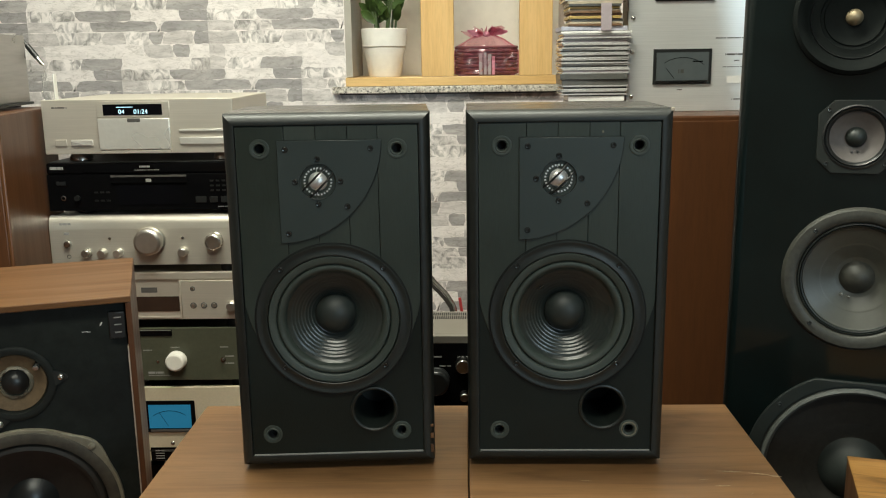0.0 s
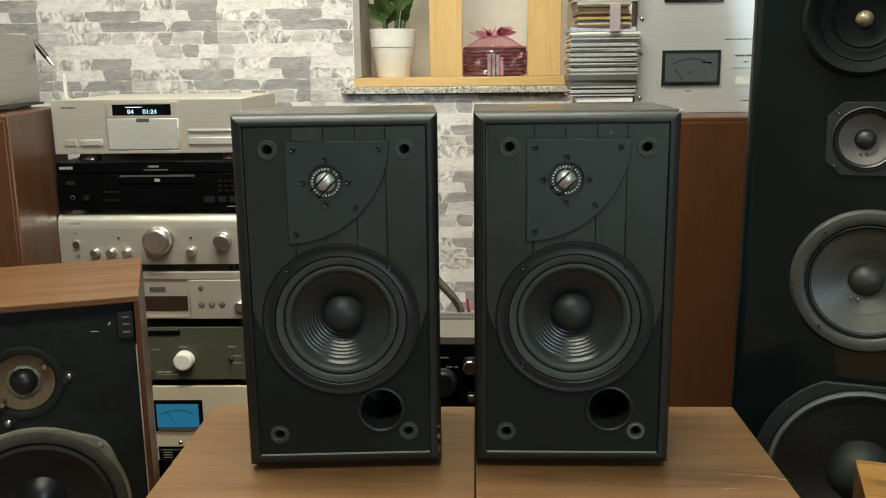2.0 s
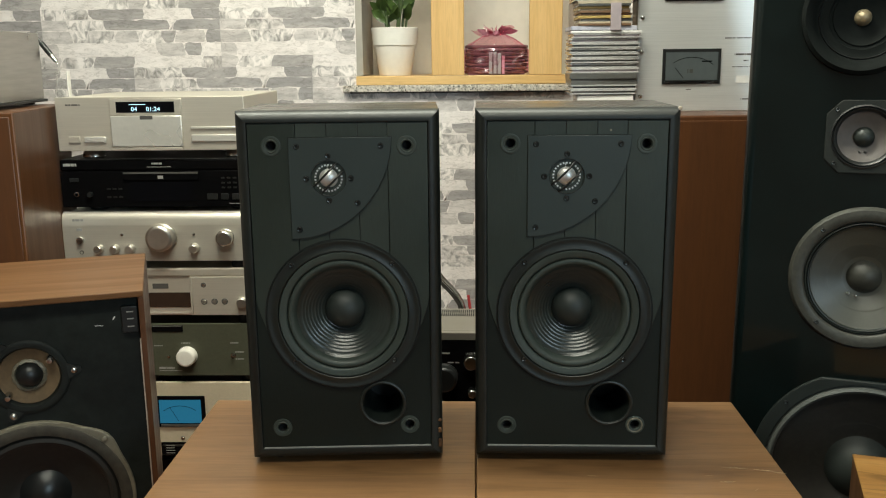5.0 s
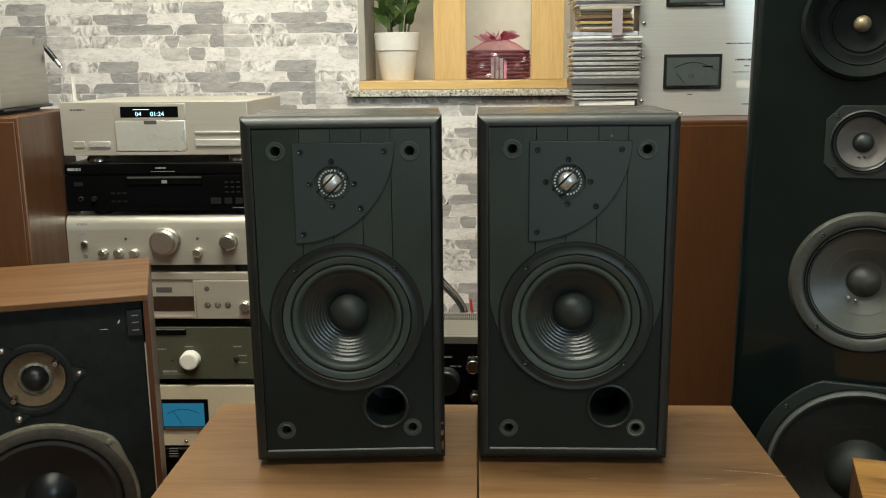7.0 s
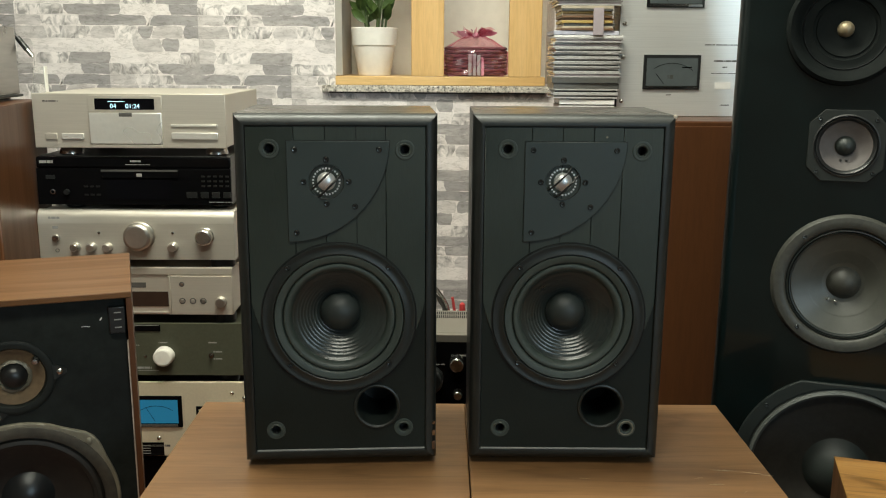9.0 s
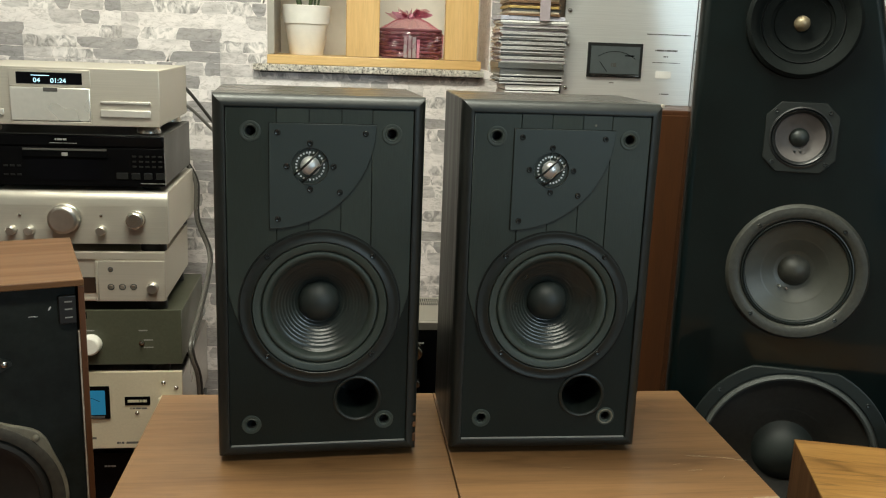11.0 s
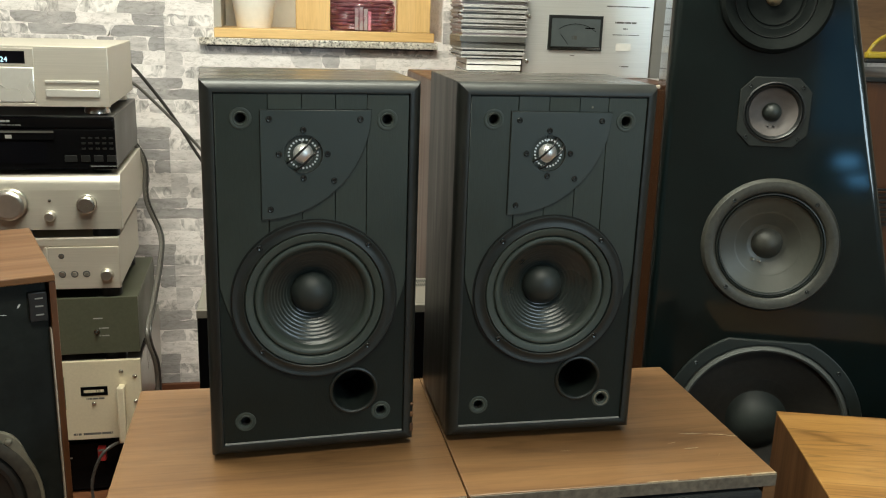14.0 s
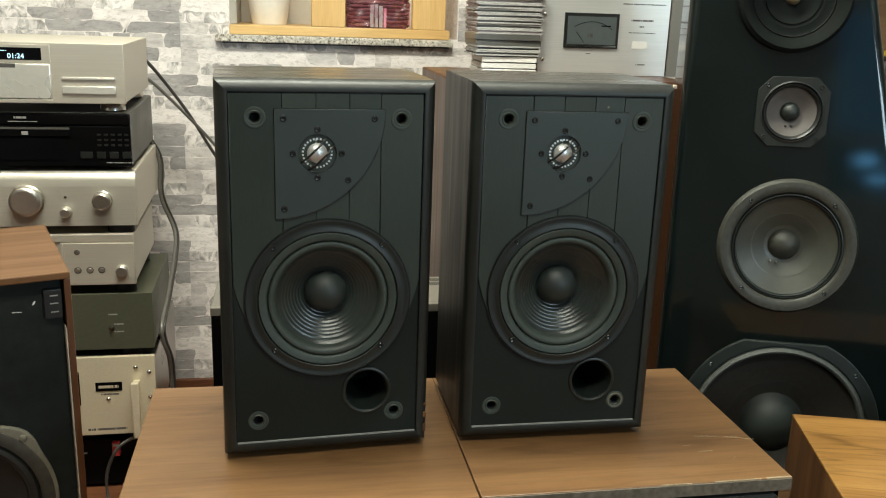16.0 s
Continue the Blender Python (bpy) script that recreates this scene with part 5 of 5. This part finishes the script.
part("drawer_notch", box(gx(-0.6895), gx(-0.6615), -0.0066, -0.0040, h - 0.0475, h - 0.0398, 0.0008), "greycase", u)
part("button", box(gx(-0.850), gx(-0.825), -0.0030, -0.0001, 0.036, 0.0495, 0.001), "champagne", u)
part("button", box(gx(-0.8155), gx(-0.768), -0.0040, -0.0001, 0.0365, 0.0490, 0.0014), "lightbtn", u, "pale power button")
part("button", box(gx(-0.581), gx(-0.482), -0.0035, -0.0001, 0.0640, 0.0690, 0.001), "lightbtn", u)
part("button", box(gx(-0.581), gx(-0.482), -0.0042, -0.0001, 0.0370, 0.0520, 0.0016), "lightbtn", u, "long pale button")
part("logo", bars(gx(-0.852), gx(-0.818), h - 0.016, 0.0, 0.0032, 5, 25), "darkprint", u)

# ---- receiver behind the black loudspeakers, on a low stand ----
solid("low_stand", box(-0.24, 0.14, 1.435, 1.70, FLOOR, 0.4135, 0.004), "oak_dark", "low brown stand under the receiver", "stand")
u = thing("receiver", pose(-0.268, 1.425, 0.4140), "old black-fronted receiver with a grey metal case on a low stand", "receiver")
part("case", box(0.0, 0.44, 0.012, 0.148, 0.010, 0.163, 0.002), "midcase", u)
part("front_panel", box(0.001, 0.439, 0, 0.0115, 0.010, 0.150, 0.001), "blackgloss", u)
part("top_trim", box(0.0, 0.44, 0.0, 0.0118, 0.1504, 0.1632, 0.001), "midcase", u)
bm = bmesh.new()
for r_ in range(2):
    for c_ in range(92):
        box(0.05 + c_ * 0.0037, 0.0522 + c_ * 0.0037, 0.098 + r_ * 0.0225, 0.114 + r_ * 0.0225, 0.1631, 0.1636, bm=bm)
part("vent_slots", bm, "gap_shade", u)
knob(u, 0.2600, 0.088, 0.0210, 0, 0.022, "black", "tuning_knob")
knob(u, 0.3040, 0.1170, 0.0120, 0, 0.022, "steel")
knob(u, 0.3060, 0.062, 0.008, 0, 0.016, "steel")
part("lettering", bars(0.245, 0.270, 0.128, 0.0, 0.0025, 3, 31), "greyprint", u)
part("lettering", bars(0.295, 0.320, 0.128, 0.0, 0.0025, 3, 32), "greyprint", u)
part("lettering", bars(0.265, 0.285, 0.112, 0.0, 0.002, 3, 33), "greyprint", u)
part("lettering", bars(0.245, 0.262, 0.104, 0.0, 0.002, 2, 34), "greyprint", u)
for x in (0.05, 0.39):
    for y in (0.035, 0.125):
        part("foot", lathe([(0, 0), (0.018, 0), (0.018, 0.010)], x, y, 20, "z"), "black", u)

# ---- on the right cherry loudspeaker: metered amplifier, second amplifier, discs ----
TOPR = 0.9082
u = thing("metered_amplifier", pose(0.380, 1.985, TOPR, 0, 0, 3.0), "silver power amplifier with two slate-faced meters", "amplifier")
part("body", box(0.012, 0.285, 0.005, 0.118, -0.0066, 0.40, 0.002), "greycase", u)
part("front_panel", box(0.0, 0.297, 0, 0.0045, -0.0066, 0.405, 0.001), "panelsilver", u, "satin silver front panel")
for z0 in (0.051, 0.223):
    mt = part("meter", slab([(0.055, z0), (0.179, z0), (0.179, z0 + 0.0735), (0.055, z0 + 0.0735)], -0.0035, -0.0002, bevel=0.001), "black", u, "slate-faced meter in a black frame")
    part("meter_face", box(0.0615, 0.1725, -0.0042, -0.0036, z0 + 0.008, z0 + 0.0665), "meterface", mt)
    arc = [(0.117 + 0.074 * math.cos(radians(a)), -0.0044, z0 - 0.018 + 0.074 * math.sin(radians(a))) for a in range(52, 132, 10)]
    part("scale", tube(arc, 0.0005, 4, None, 1), "darkglass", mt)
    part("needle", rod((0.082, -0.0044, z0 + 0.034), (0.100, -0.0044, z0 + 0.012), 0.0006, 4), "darkglass", mt)
    part("lettering", bars(0.108, 0.121, z0 + 0.027, -0.0042, 0.008, 3, 41), "cddark", mt)
    part("red_zone", box(0.138, 0.160, -0.0045, -0.0042, z0 + 0.046, z0 + 0.0485), "darkglass", mt)
    part("sill_strip", box(0.060, 0.174, -0.0048, -0.0036, z0 + 0.002, z0 + 0.0065), "steel", mt)
for x in (0.010,):
    for z in (0.026, 0.119, 0.189, 0.285, 0.385):
        part("screw", BOLT, None, u, at=(x, 0, z))
for x0, x1, z, hh, n, sd in ((0.186, 0.287, 0.146, 0.0022, 13, 51), (0.208, 0.262, 0.112, 0.0036, 7, 52), (0.228, 0.241, 0.099, 0.0026, 3, 53), (0.204, 0.268, 0.086, 0.0016, 10, 54),
                         (0.226, 0.250, 0.018, 0.0022, 4, 55), (0.108, 0.120, 0.0395, 0.0018, 2, 56)):
    part("lettering", bars(x0, x1, z, 0.0, hh, n, sd), "darkprint", u)
part("tag", box(0.214, 0.249, -0.0012, -0.0001, 0.052, 0.067), "whiteplastic", u, "white paper tag")
u = thing("rack_amplifier", pose(0.674, 2.000, TOPR, 0, 0, 3.0), "grey metal amplifier with a dark handle", "amplifier")
part("body", box(0.004, 0.05, 0.005, 0.09, -0.0068, 0.38, 0.002), "greycase", u)
part("front_panel", box(0.006, 0.056, 0, 0.0048, -0.0068, 0.395, 0.001), "midcase", u)
part("handle", box(0.036, 0.043, -0.024, -0.0002, 0.060, 0.150, 0.002), "black", u)


def case(x, y, z, hgt, w, d, turn, material, label, group, spine=None):
    c = thing("disc_case", pose(x, y, z, 0, 0, turn), label, "disc case", group)
    if material == "cdgrey":
        part("lid", box(-w / 2, w / 2, 0, d, hgt * 0.66, hgt - 0.0002, 0.0004, 1), "cdgrey", c)
        part("tray", box(-w / 2, w / 2, 0, d, 0, hgt * 0.30, 0.0004, 1), "cdgrey", c)
        part("spine", box(-w / 2 + 0.003, w / 2 - 0.003, 0.0022, d - 0.004, hgt * 0.28, hgt * 0.68), spine or "cdwhite", c)
    else:
        part("cover", box(-w / 2, w / 2, 0, d, 0, hgt * 0.80 if material == "cdwhite" else hgt - 0.0003, 0.0005, 1), material, c)
        if material == "cdwhite":
            part("tray", box(-w / 2 + 0.003, w / 2 - 0.003, 0.003, d - 0.003, hgt * 0.80 + 0.0001, hgt - 0.0001), "cddark", c)
    return c


rnd = random.Random(11)
z = 0.9014
part("case", box(-0.011, 0.011, 0, 0.004, 0, 0.056, 0.0006), "cdlilac", thing("disc_case", pose(0.330, 1.955, 1.0722, -3, 0, 0), "slim lilac case leaning on the stack", "disc case"))
plan = [("cdwhite", 0.0128, 3, 0.118), ("cdgrey", 0.0102, 2, 0.138), ("cddark", 0.0120, 2, 0.140), ("cdgrey", 0.0103, 8, 0.142), ("cdwhite", 0.006, 1, 0.146),
        ("cdblue", 0.009, 1, 0.138), ("cdbrown", 0.005, 1, 0.110), ("cdcream", 0.004, 1, 0.106), ("cddark", 0.006, 1, 0.108), ("cdyellow", 0.006, 1, 0.108), ("cdbrown", 0.005, 2, 0.106), ("cdcream", 0.004, 1, 0.108), ("cdyellow", 0.005, 1, 0.104), ("cddark", 0.005, 1, 0.108), ("cdcream", 0.006, 1, 0.110), ("cdgrey", 0.0104, 4, 0.136)]
names = {"cdwhite": "white card disc case in a stack", "cdgrey": "scuffed clear disc case in a stack", "cddark": "dark grey disc case in a stack",
         "cdblue": "blue and white disc sleeve in a stack", "cdbrown": "brown disc sleeve in a stack", "cdyellow": "yellow disc sleeve in a stack", "cdcream": "cream booklet in a stack"}
for mt_, hg, n, w in plan:
    for k in range(n):
        case(0.309 + rnd.uniform(-0.003, 0.003) + (0.004 if mt_ == "cdwhite" and z < 0.95 else 0), 1.963 + rnd.uniform(-0.004, 0.003), z, hg, w, 0.122, rnd.uniform(-0.9, 0.9), mt_, names[mt_], "stack of discs",
             rnd.choice(["cddark", "cdlilac", "cddark", "cdlilac", "black"]))
        z += hg

# ---- plant and gift basket on the niche shelf ----
SH0 = 0.9482 + 0.0242
pt = thing("potted_plant", pose(-0.199, 2.605, SH0), "glossy green houseplant in a white pot in the niche", "plant")
part("pot", lathe([(0, 0.001), (0.043, 0.0), (0.0455, 0.003), (0.0585, 0.082), (0.0615, 0.083), (0.0655, 0.130), (0.064, 0.1315), (0.0605, 0.130), (0.0585, 0.112), (0, 0.110)], 0, 0, 56, "z"), "ceramic", pt, "tapered matt white pot with a rim")
part("soil", lathe([(0, 0.117), (0.03, 0.118), (0.059, 0.114)], 0, 0, 28, "z"), "soil", pt)
rnd = random.Random(3)


def leaf(bm, base, tip, width, side):
    base, tip, side = Vector(base), Vector(tip), Vector(side).normalized()
    ax = tip - base
    nrm = ax.cross(side).normalized()
    n, rows = 7, []
    for k in range(n + 1):
        t = k / n
        w = width * math.sin(math.pi * min(1, t * 0.96 + 0.03)) ** 0.75
        c = base + ax * t + nrm * (0.10 * ax.length * math.sin(math.pi * t))
        rows.append([bm.verts.new(c - side * w), bm.verts.new(c + nrm * w * -0.22), bm.verts.new(c + side * w)])
    for a, b in zip(rows, rows[1:]):
        bm.faces.new((a[0], a[1], b[1], b[0]))
        bm.faces.new((a[1], a[2], b[2], b[1]))


for k in range(9):
    a = rnd.uniform(0, 2 * math.pi)
    r0, r1 = rnd.uniform(0.006, 0.030), rnd.uniform(0.05, 0.10)
    hgt = rnd.uniform(0.13, 0.24)
    if k < 4:
        a = (math.pi, 0.1, -0.7, 3.6)[k]
        r1 = 0.085
    p = [(r0 * math.cos(a), r0 * math.sin(a), 0.112), ((r0 + r1) * 0.40 * math.cos(a), (r0 + r1) * 0.3 * math.sin(a), 0.112 + hgt * 0.5), (r1 * math.cos(a), min(0.06, r1 * math.sin(a)), 0.112 + hgt)]
    part("stem", tube(p, 0.0032, 6), "stem", pt)
    for q in range(7):
        t = 0.20 + 0.80 * q / 6
        i_ = 0 if t < 0.5 else 1
        f = (t - 0.5 * i_) * 2
        c = Vector(p[i_]).lerp(Vector(p[i_ + 1]), f)
        out = Vector((math.cos(a + (1.5 if q % 2 else -1.5)), math.sin(a + (1.5 if q % 2 else -1.5)) * 0.6, rnd.uniform(0.5, 1.1))).normalized()
        ln = rnd.uniform(0.050, 0.072)
        tip = c + out * ln
        tip.y = min(tip.y, 0.12)
        bm = bmesh.new()
        sd = out.cross(Vector((rnd.uniform(-0.3, 0.3), 1, rnd.uniform(-0.4, 0.4))))
        leaf(bm, c, tip, rnd.uniform(0.0085, 0.0125), sd)
        bmesh.ops.solidify(bm, geom=bm.faces[:], thickness=0.0008)
        part("leaf", bm, "leaf", pt)

bk = thing("gift_basket", pose(0.0872, 2.600, SH0), "plum wicker basket wrapped in pink cellophane with a bow", "basket")
rnd = random.Random(8)
for k in range(8):
    z0 = 0.003 + k * 0.0098
    bm = bmesh.new()
    pts = []
    for q in range(49):
        a = 2 * math.pi * q / 48
        wob = 0.0022 * math.sin(a * 12 + (math.pi if k % 2 else 0))
        ex = 4.0
        ca, sa = math.cos(a), math.sin(a)
        rr = (abs(ca) ** ex + abs(sa) ** ex) ** (-1 / ex)
        pts.append(((0.082 + wob) * rr * ca, (0.046 + wob) * rr * sa, z0 + 0.0045))
    part("wicker_strand", tube(pts, 0.0047, 6, None, 1), "wicker", bk)
part("basket_base", box(-0.078, 0.078, -0.042, 0.042, 0.0, 0.006), "wicker", bk)
part("filling", box(-0.074, 0.074, -0.038, 0.038, 0.0062, 0.074, 0.01), "pinkbow", bk)
bm = bmesh.new()
rings = []
for k, (f, zz) in enumerate(((1.085, 0.004), (1.10, 0.018), (1.11, 0.032), (1.10, 0.048), (1.08, 0.066), (0.92, 0.082), (0.60, 0.099), (0.22, 0.112))):
    ring = []
    for q in range(64):
        a = 2 * math.pi * (q + 0.5) / 64
        ca, sa = math.cos(a), math.sin(a)
        ex = 4.0 if k < 5 else 2.4
        rr = (abs(ca) ** ex + abs(sa) ** ex) ** (-1 / ex)
        crease = 1 + (0.008 + 0.009 * k) * math.sin(q * 1.37 + k * 0.35) + 0.014 * math.cos(q * 0.71 + 1.7 * k)
        jit = [rnd.uniform(-0.0022, 0.0022) for _ in range(3)]
        ring.append(bm.verts.new((0.0815 * f * rr * ca * crease + jit[0], 0.0485 * f * rr * sa * crease + jit[1], zz + (jit[2] if k else 0.001))))
    rings.append(ring)
for a, b in zip(rings, rings[1:]):
    for q in range(64):
        bm.faces.new((a[q], a[(q + 1) % 64], b[(q + 1) % 64], b[q]))
bmesh.ops.recalc_face_normals(bm, faces=bm.faces[:])
wrap = part("wrapping", bm, "pinkfilm", bk, "creased pink cellophane")
wrap.visible_shadow = False
for fc in wrap.data.polygons:
    fc.use_smooth = False
for x, wd, hg_, mt_ in ((-0.016, 0.010, 0.060, "cdlilac"), (-0.004, 0.009, 0.062, "cdlilac"), (0.008, 0.010, 0.058, "cdlilac"), (0.019, 0.008, 0.052, "pinkbow")):
    part("packet", box(x - wd / 2, x + wd / 2, -0.0535, -0.0505, 0.002, hg_, 0.001), mt_, bk, "slim pale packet under the film")
bw = part("bow", lathe([(0, 0.104), (0.010, 0.107), (0.011, 0.112), (0.007, 0.119), (0, 0.121)], 0, -0.004, 14, "z"), "pinkbow", bk, "gathered pink bow")
for k in range(11):
    a = math.pi * (k + rnd.uniform(0.1, 0.9)) / 11
    ln = rnd.uniform(0.030, 0.064)
    bm = bmesh.new()
    dy = rnd.uniform(-0.018, 0.018)
    tip = (ln * math.cos(a) * 1.15, -0.004 + dy, 0.110 + 0.006 + 0.55 * ln * math.sin(a) * rnd.uniform(0.5, 1.0))
    leaf(bm, (0.003 * math.cos(a), -0.004, 0.112), tip, rnd.uniform(0.008, 0.014), (rnd.uniform(-0.5, 0.5), 0.6, rnd.uniform(0.3, 1.0)))
    for v in bm.verts:
        v.co += Vector((rnd.uniform(-1, 1), rnd.uniform(-1, 1), rnd.uniform(-1, 1))) * 0.0016
    bmesh.ops.solidify(bm, geom=bm.faces[:], thickness=0.0005)
    part("loop", bm, "bowfilm" if k % 3 else "pinkbow", bw)

# ---- on the left cherry loudspeaker ----
TOPL = 0.9252
u = thing("silver_amplifier", pose(-0.923, 1.780, TOPL, 0, 0, 7.0), "silver amplifier with polished sides on a cherry loudspeaker", "amplifier")
part("body", box(-0.30, 0.0, 0.012, 0.285, 0.012, 0.158, 0.001, 1), "polished", u, "polished metal sides")
part("front_panel", box(-0.31, 0.004, -0.006, 0.0115, 0.010, 0.166, 0.005, 3), "silver", u)
part("base_plate", box(-0.30, 0.006, 0.012, 0.29, 0.006, 0.0115, 0.001), "black", u)
for x in (-0.27, -0.03):
    for y in (0.03, 0.26):
        part("foot", lathe([(0, 0), (0.016, 0), (0.017, 0.005), (0.012, 0.0062)], x, y, 24, "z"), "steel", u)
st = thing("acrylic_stand", pose(-0.873, 2.004, 0.9428, 0, 0, 5.0), "small clear acrylic stand with a white edge, on the disc player", "stand")
ps = part("panel", box(-0.024, 0.0, 0.0, 0.003, 0.0, 0.054, 0.0005), "cdclear", st)
part("white_edge", box(0.0002, 0.0026, -0.001, 0.016, 0.0, 0.056, 0.0008), "whiteplastic", st)
jk = thing("jack_plug", pose(0, 0, 0), "black and silver jack plug on a cable end", "plug")
a, b = Vector((-0.968, 2.095, 1.062)), Vector((-0.933, 2.090, 1.018))
part("sleeve", rod(a, a.lerp(b, 0.62), 0.0065, 12), "black", jk)
part("collar", rod(a.lerp(b, 0.62), a.lerp(b, 0.92), 0.0055, 12), "steel", jk)
part("tip", rod(a.lerp(b, 0.92), b, 0.003, 10), "steel", jk)
part("cord", tube([tuple(a), (-0.982, 2.098, 1.078), (-1.010, 2.105, 1.080), (-1.02, 2.11, 1.02), (-1.02, 2.10, 0.95), (-1.01, 2.08, 0.9287)], 0.003, 8), "cable", jk)
part("lead", tube([tuple(b), (-0.929, 2.086, 1.006), (-0.931, 2.075, 0.97), (-0.932, 2.06, 0.9270)], 0.0012, 6), "cdclear", jk)

# ---- cables, plugs, socket ----


def cord(name, pts, r, material, label):
    return solid(name, tube(pts, r, 8), material, label, "cable")


cord("cable", [(-0.500, 2.335, 0.900), (-0.47, 2.345, 0.872), (-0.40, 2.40, 0.762), (-0.335, 2.44, 0.640), (-0.26, 2.47, 0.53), (-0.20, 2.48, 0.40), (-0.19, 2.47, 0.1), (-0.18, 2.46, FLOOR + 0.006)], 0.0042, "cable", "dark cable running down the papered wall")
cord("cable", [(-0.500, 2.335, 0.852), (-0.47, 2.345, 0.835), (-0.41, 2.385, 0.765), (-0.335, 2.44, 0.668), (-0.25, 2.47, 0.55), (-0.22, 2.48, 0.38), (-0.21, 2.47, 0.1), (-0.20, 2.45, FLOOR + 0.006)], 0.0040, "greycord", "dark cable running down the papered wall")
HANG = [(-0.510, 2.345, 0.716), (-0.490, 2.355, 0.700), (-0.467, 2.36, 0.647), (-0.4675, 2.36, 0.555), (-0.4383, 2.36, 0.467), (-0.4310, 2.28, 0.420), (-0.4306, 2.132, 0.366), (-0.4340, 2.045, 0.326), (-0.4320, 2.041, 0.291), (-0.4232, 2.063, 0.236), (-0.4236, 2.086, 0.152), (-0.420, 2.10, FLOOR + 0.005)]
cord("cable", HANG, 0.0046, "greycord", "grey power cord hanging beside the stack")
cord("cable", [(x + 0.0066, y + 0.004, z) for x, y, z in HANG[1:]], 0.0028, "cable", "thin dark cord hanging beside the power cord")
cord("cable", [(-0.486, 1.996, 0.080), (-0.505, 1.955, 0.092), (-0.529, 1.935, 0.076), (-0.548, 1.93, 0.024), (-0.546, 1.92, -0.026), (-0.515, 1.85, FLOOR + 0.004), (-0.43, 1.75, FLOOR + 0.004)], 0.0036, "cable", "black cord looping from the lower amplifier to the floor")
rp = thing("cable_plug", STACK @ pose(gx(-0.528), 0.034, 0.082), "red plug in the front of the black amplifier", "plug")
part("shell", box(-0.008, 0.008, -0.016, 0.0, -0.020, 0.012, 0.002), "red", rp)
part("mark", box(-0.006, 0.006, -0.0168, -0.0161, 0.004, 0.009), "greyprint", rp)
cord("cable", [(-0.16, 1.64, 0.4170), (-0.15, 1.625, 0.55), (-0.10, 1.60, 0.685), (-0.041, 1.587, 0.656), (-0.017, 1.587, 0.628), (0.0, 1.587, 0.610), (0.013, 1.587, 0.591), (0.020, 1.585, 0.573), (0.024, 1.582, 0.53), (0.024, 1.582, 0.417)], 0.0036, "steel", "light grey cable behind the receiver")
cord("cable", [(-0.18, 1.65, 0.4170), (-0.17, 1.635, 0.55), (-0.11, 1.605, 0.66), (-0.041, 1.589, 0.637), (-0.018, 1.589, 0.617), (-0.003, 1.589, 0.601), (0.007, 1.589, 0.587), (0.013, 1.588, 0.573), (0.014, 1.584, 0.53), (0.013, 1.584, 0.417)], 0.0034, "cable", "dark cable behind the receiver")
cord("cable", [(0.028, 1.5795, 0.60), (0.030, 1.5795, 0.585), (0.033, 1.5795, 0.56), (0.034, 1.579, 0.50), (0.034, 1.579, 0.4165)], 0.0028, "red", "red cable end behind the receiver")
rp = thing("cable_plug", pose(0.046, 1.5812, 0.556), "red plug behind the receiver", "plug")
part("shell", lathe([(0, 0.034), (0.005, 0.031), (0.0065, 0.0), (0.006, -0.03), (0, -0.03)], 0, 0, 14, "z"), "red", rp)
so = thing("wall_socket", pose(-0.345, WALL - 0.0028, 0.365), "white wall socket on the papered wall", "socket")
part("plate", box(0.0, 0.085, -0.010, 0.0, -0.062, 0.062, 0.003), "whiteplastic", so)
part("insert", lathe([(0.020, -0.0102), (0.019, -0.004), (0, -0.004)], 0.042, 0.0, 28), "whiteplastic", so)

# ---- beyond the black tower ----
c = thing("side_cabinet", pose(0.98, 1.95, FLOOR, 0, 0, 0), "dark red-brown cabinet against the papered wall", "cabinet")
part("body", box(0, 0.9, 0.003, 0.45, 0, 0.955, 0.003), "dark_shaded_cherry", c)
part("top_panel", box(-0.004, 0.904, -0.006, 0.452, 0.9552, 0.9662, 0.002), "black", c, "dark top board")
for k in range(2):
    part("door", box(0.01 + k * 0.445, 0.44 + k * 0.445, -0.014, 0.0025, 0.02, 0.70, 0.003), "dark_shaded_cherry", c)
for k in range(8):
    part("slat", box(0.15, 0.44, -0.020, -0.0142, 0.62 + k * 0.012, 0.626 + k * 0.012), "black", c)
orn = thing("gold_ornament", pose(1.262, 2.03, 0.9464), "gold-coloured arched ornament on the dark cabinet", "ornament")
part("base", box(-0.036, 0.075, -0.012, 0.012, 0.0, 0.010, 0.003), "black", orn)
part("body", box(-0.032, 0.070, -0.010, 0.010, 0.0102, 0.026, 0.005), "yellow", orn)
part("arch", tube([(-0.028, 0, 0.022), (-0.012, 0, 0.046), (0.014, 0, 0.062), (0.044, 0, 0.058), (0.066, 0, 0.026)], 0.0045, 8), "yellow", orn)
solid("wooden_box", box(-0.12, 0.20, 0, 0.12, 0, 0.20, 0.004), "walnut", "brown wooden box on the cabinet", "box", m=pose(1.22, 2.20, 0.9464))
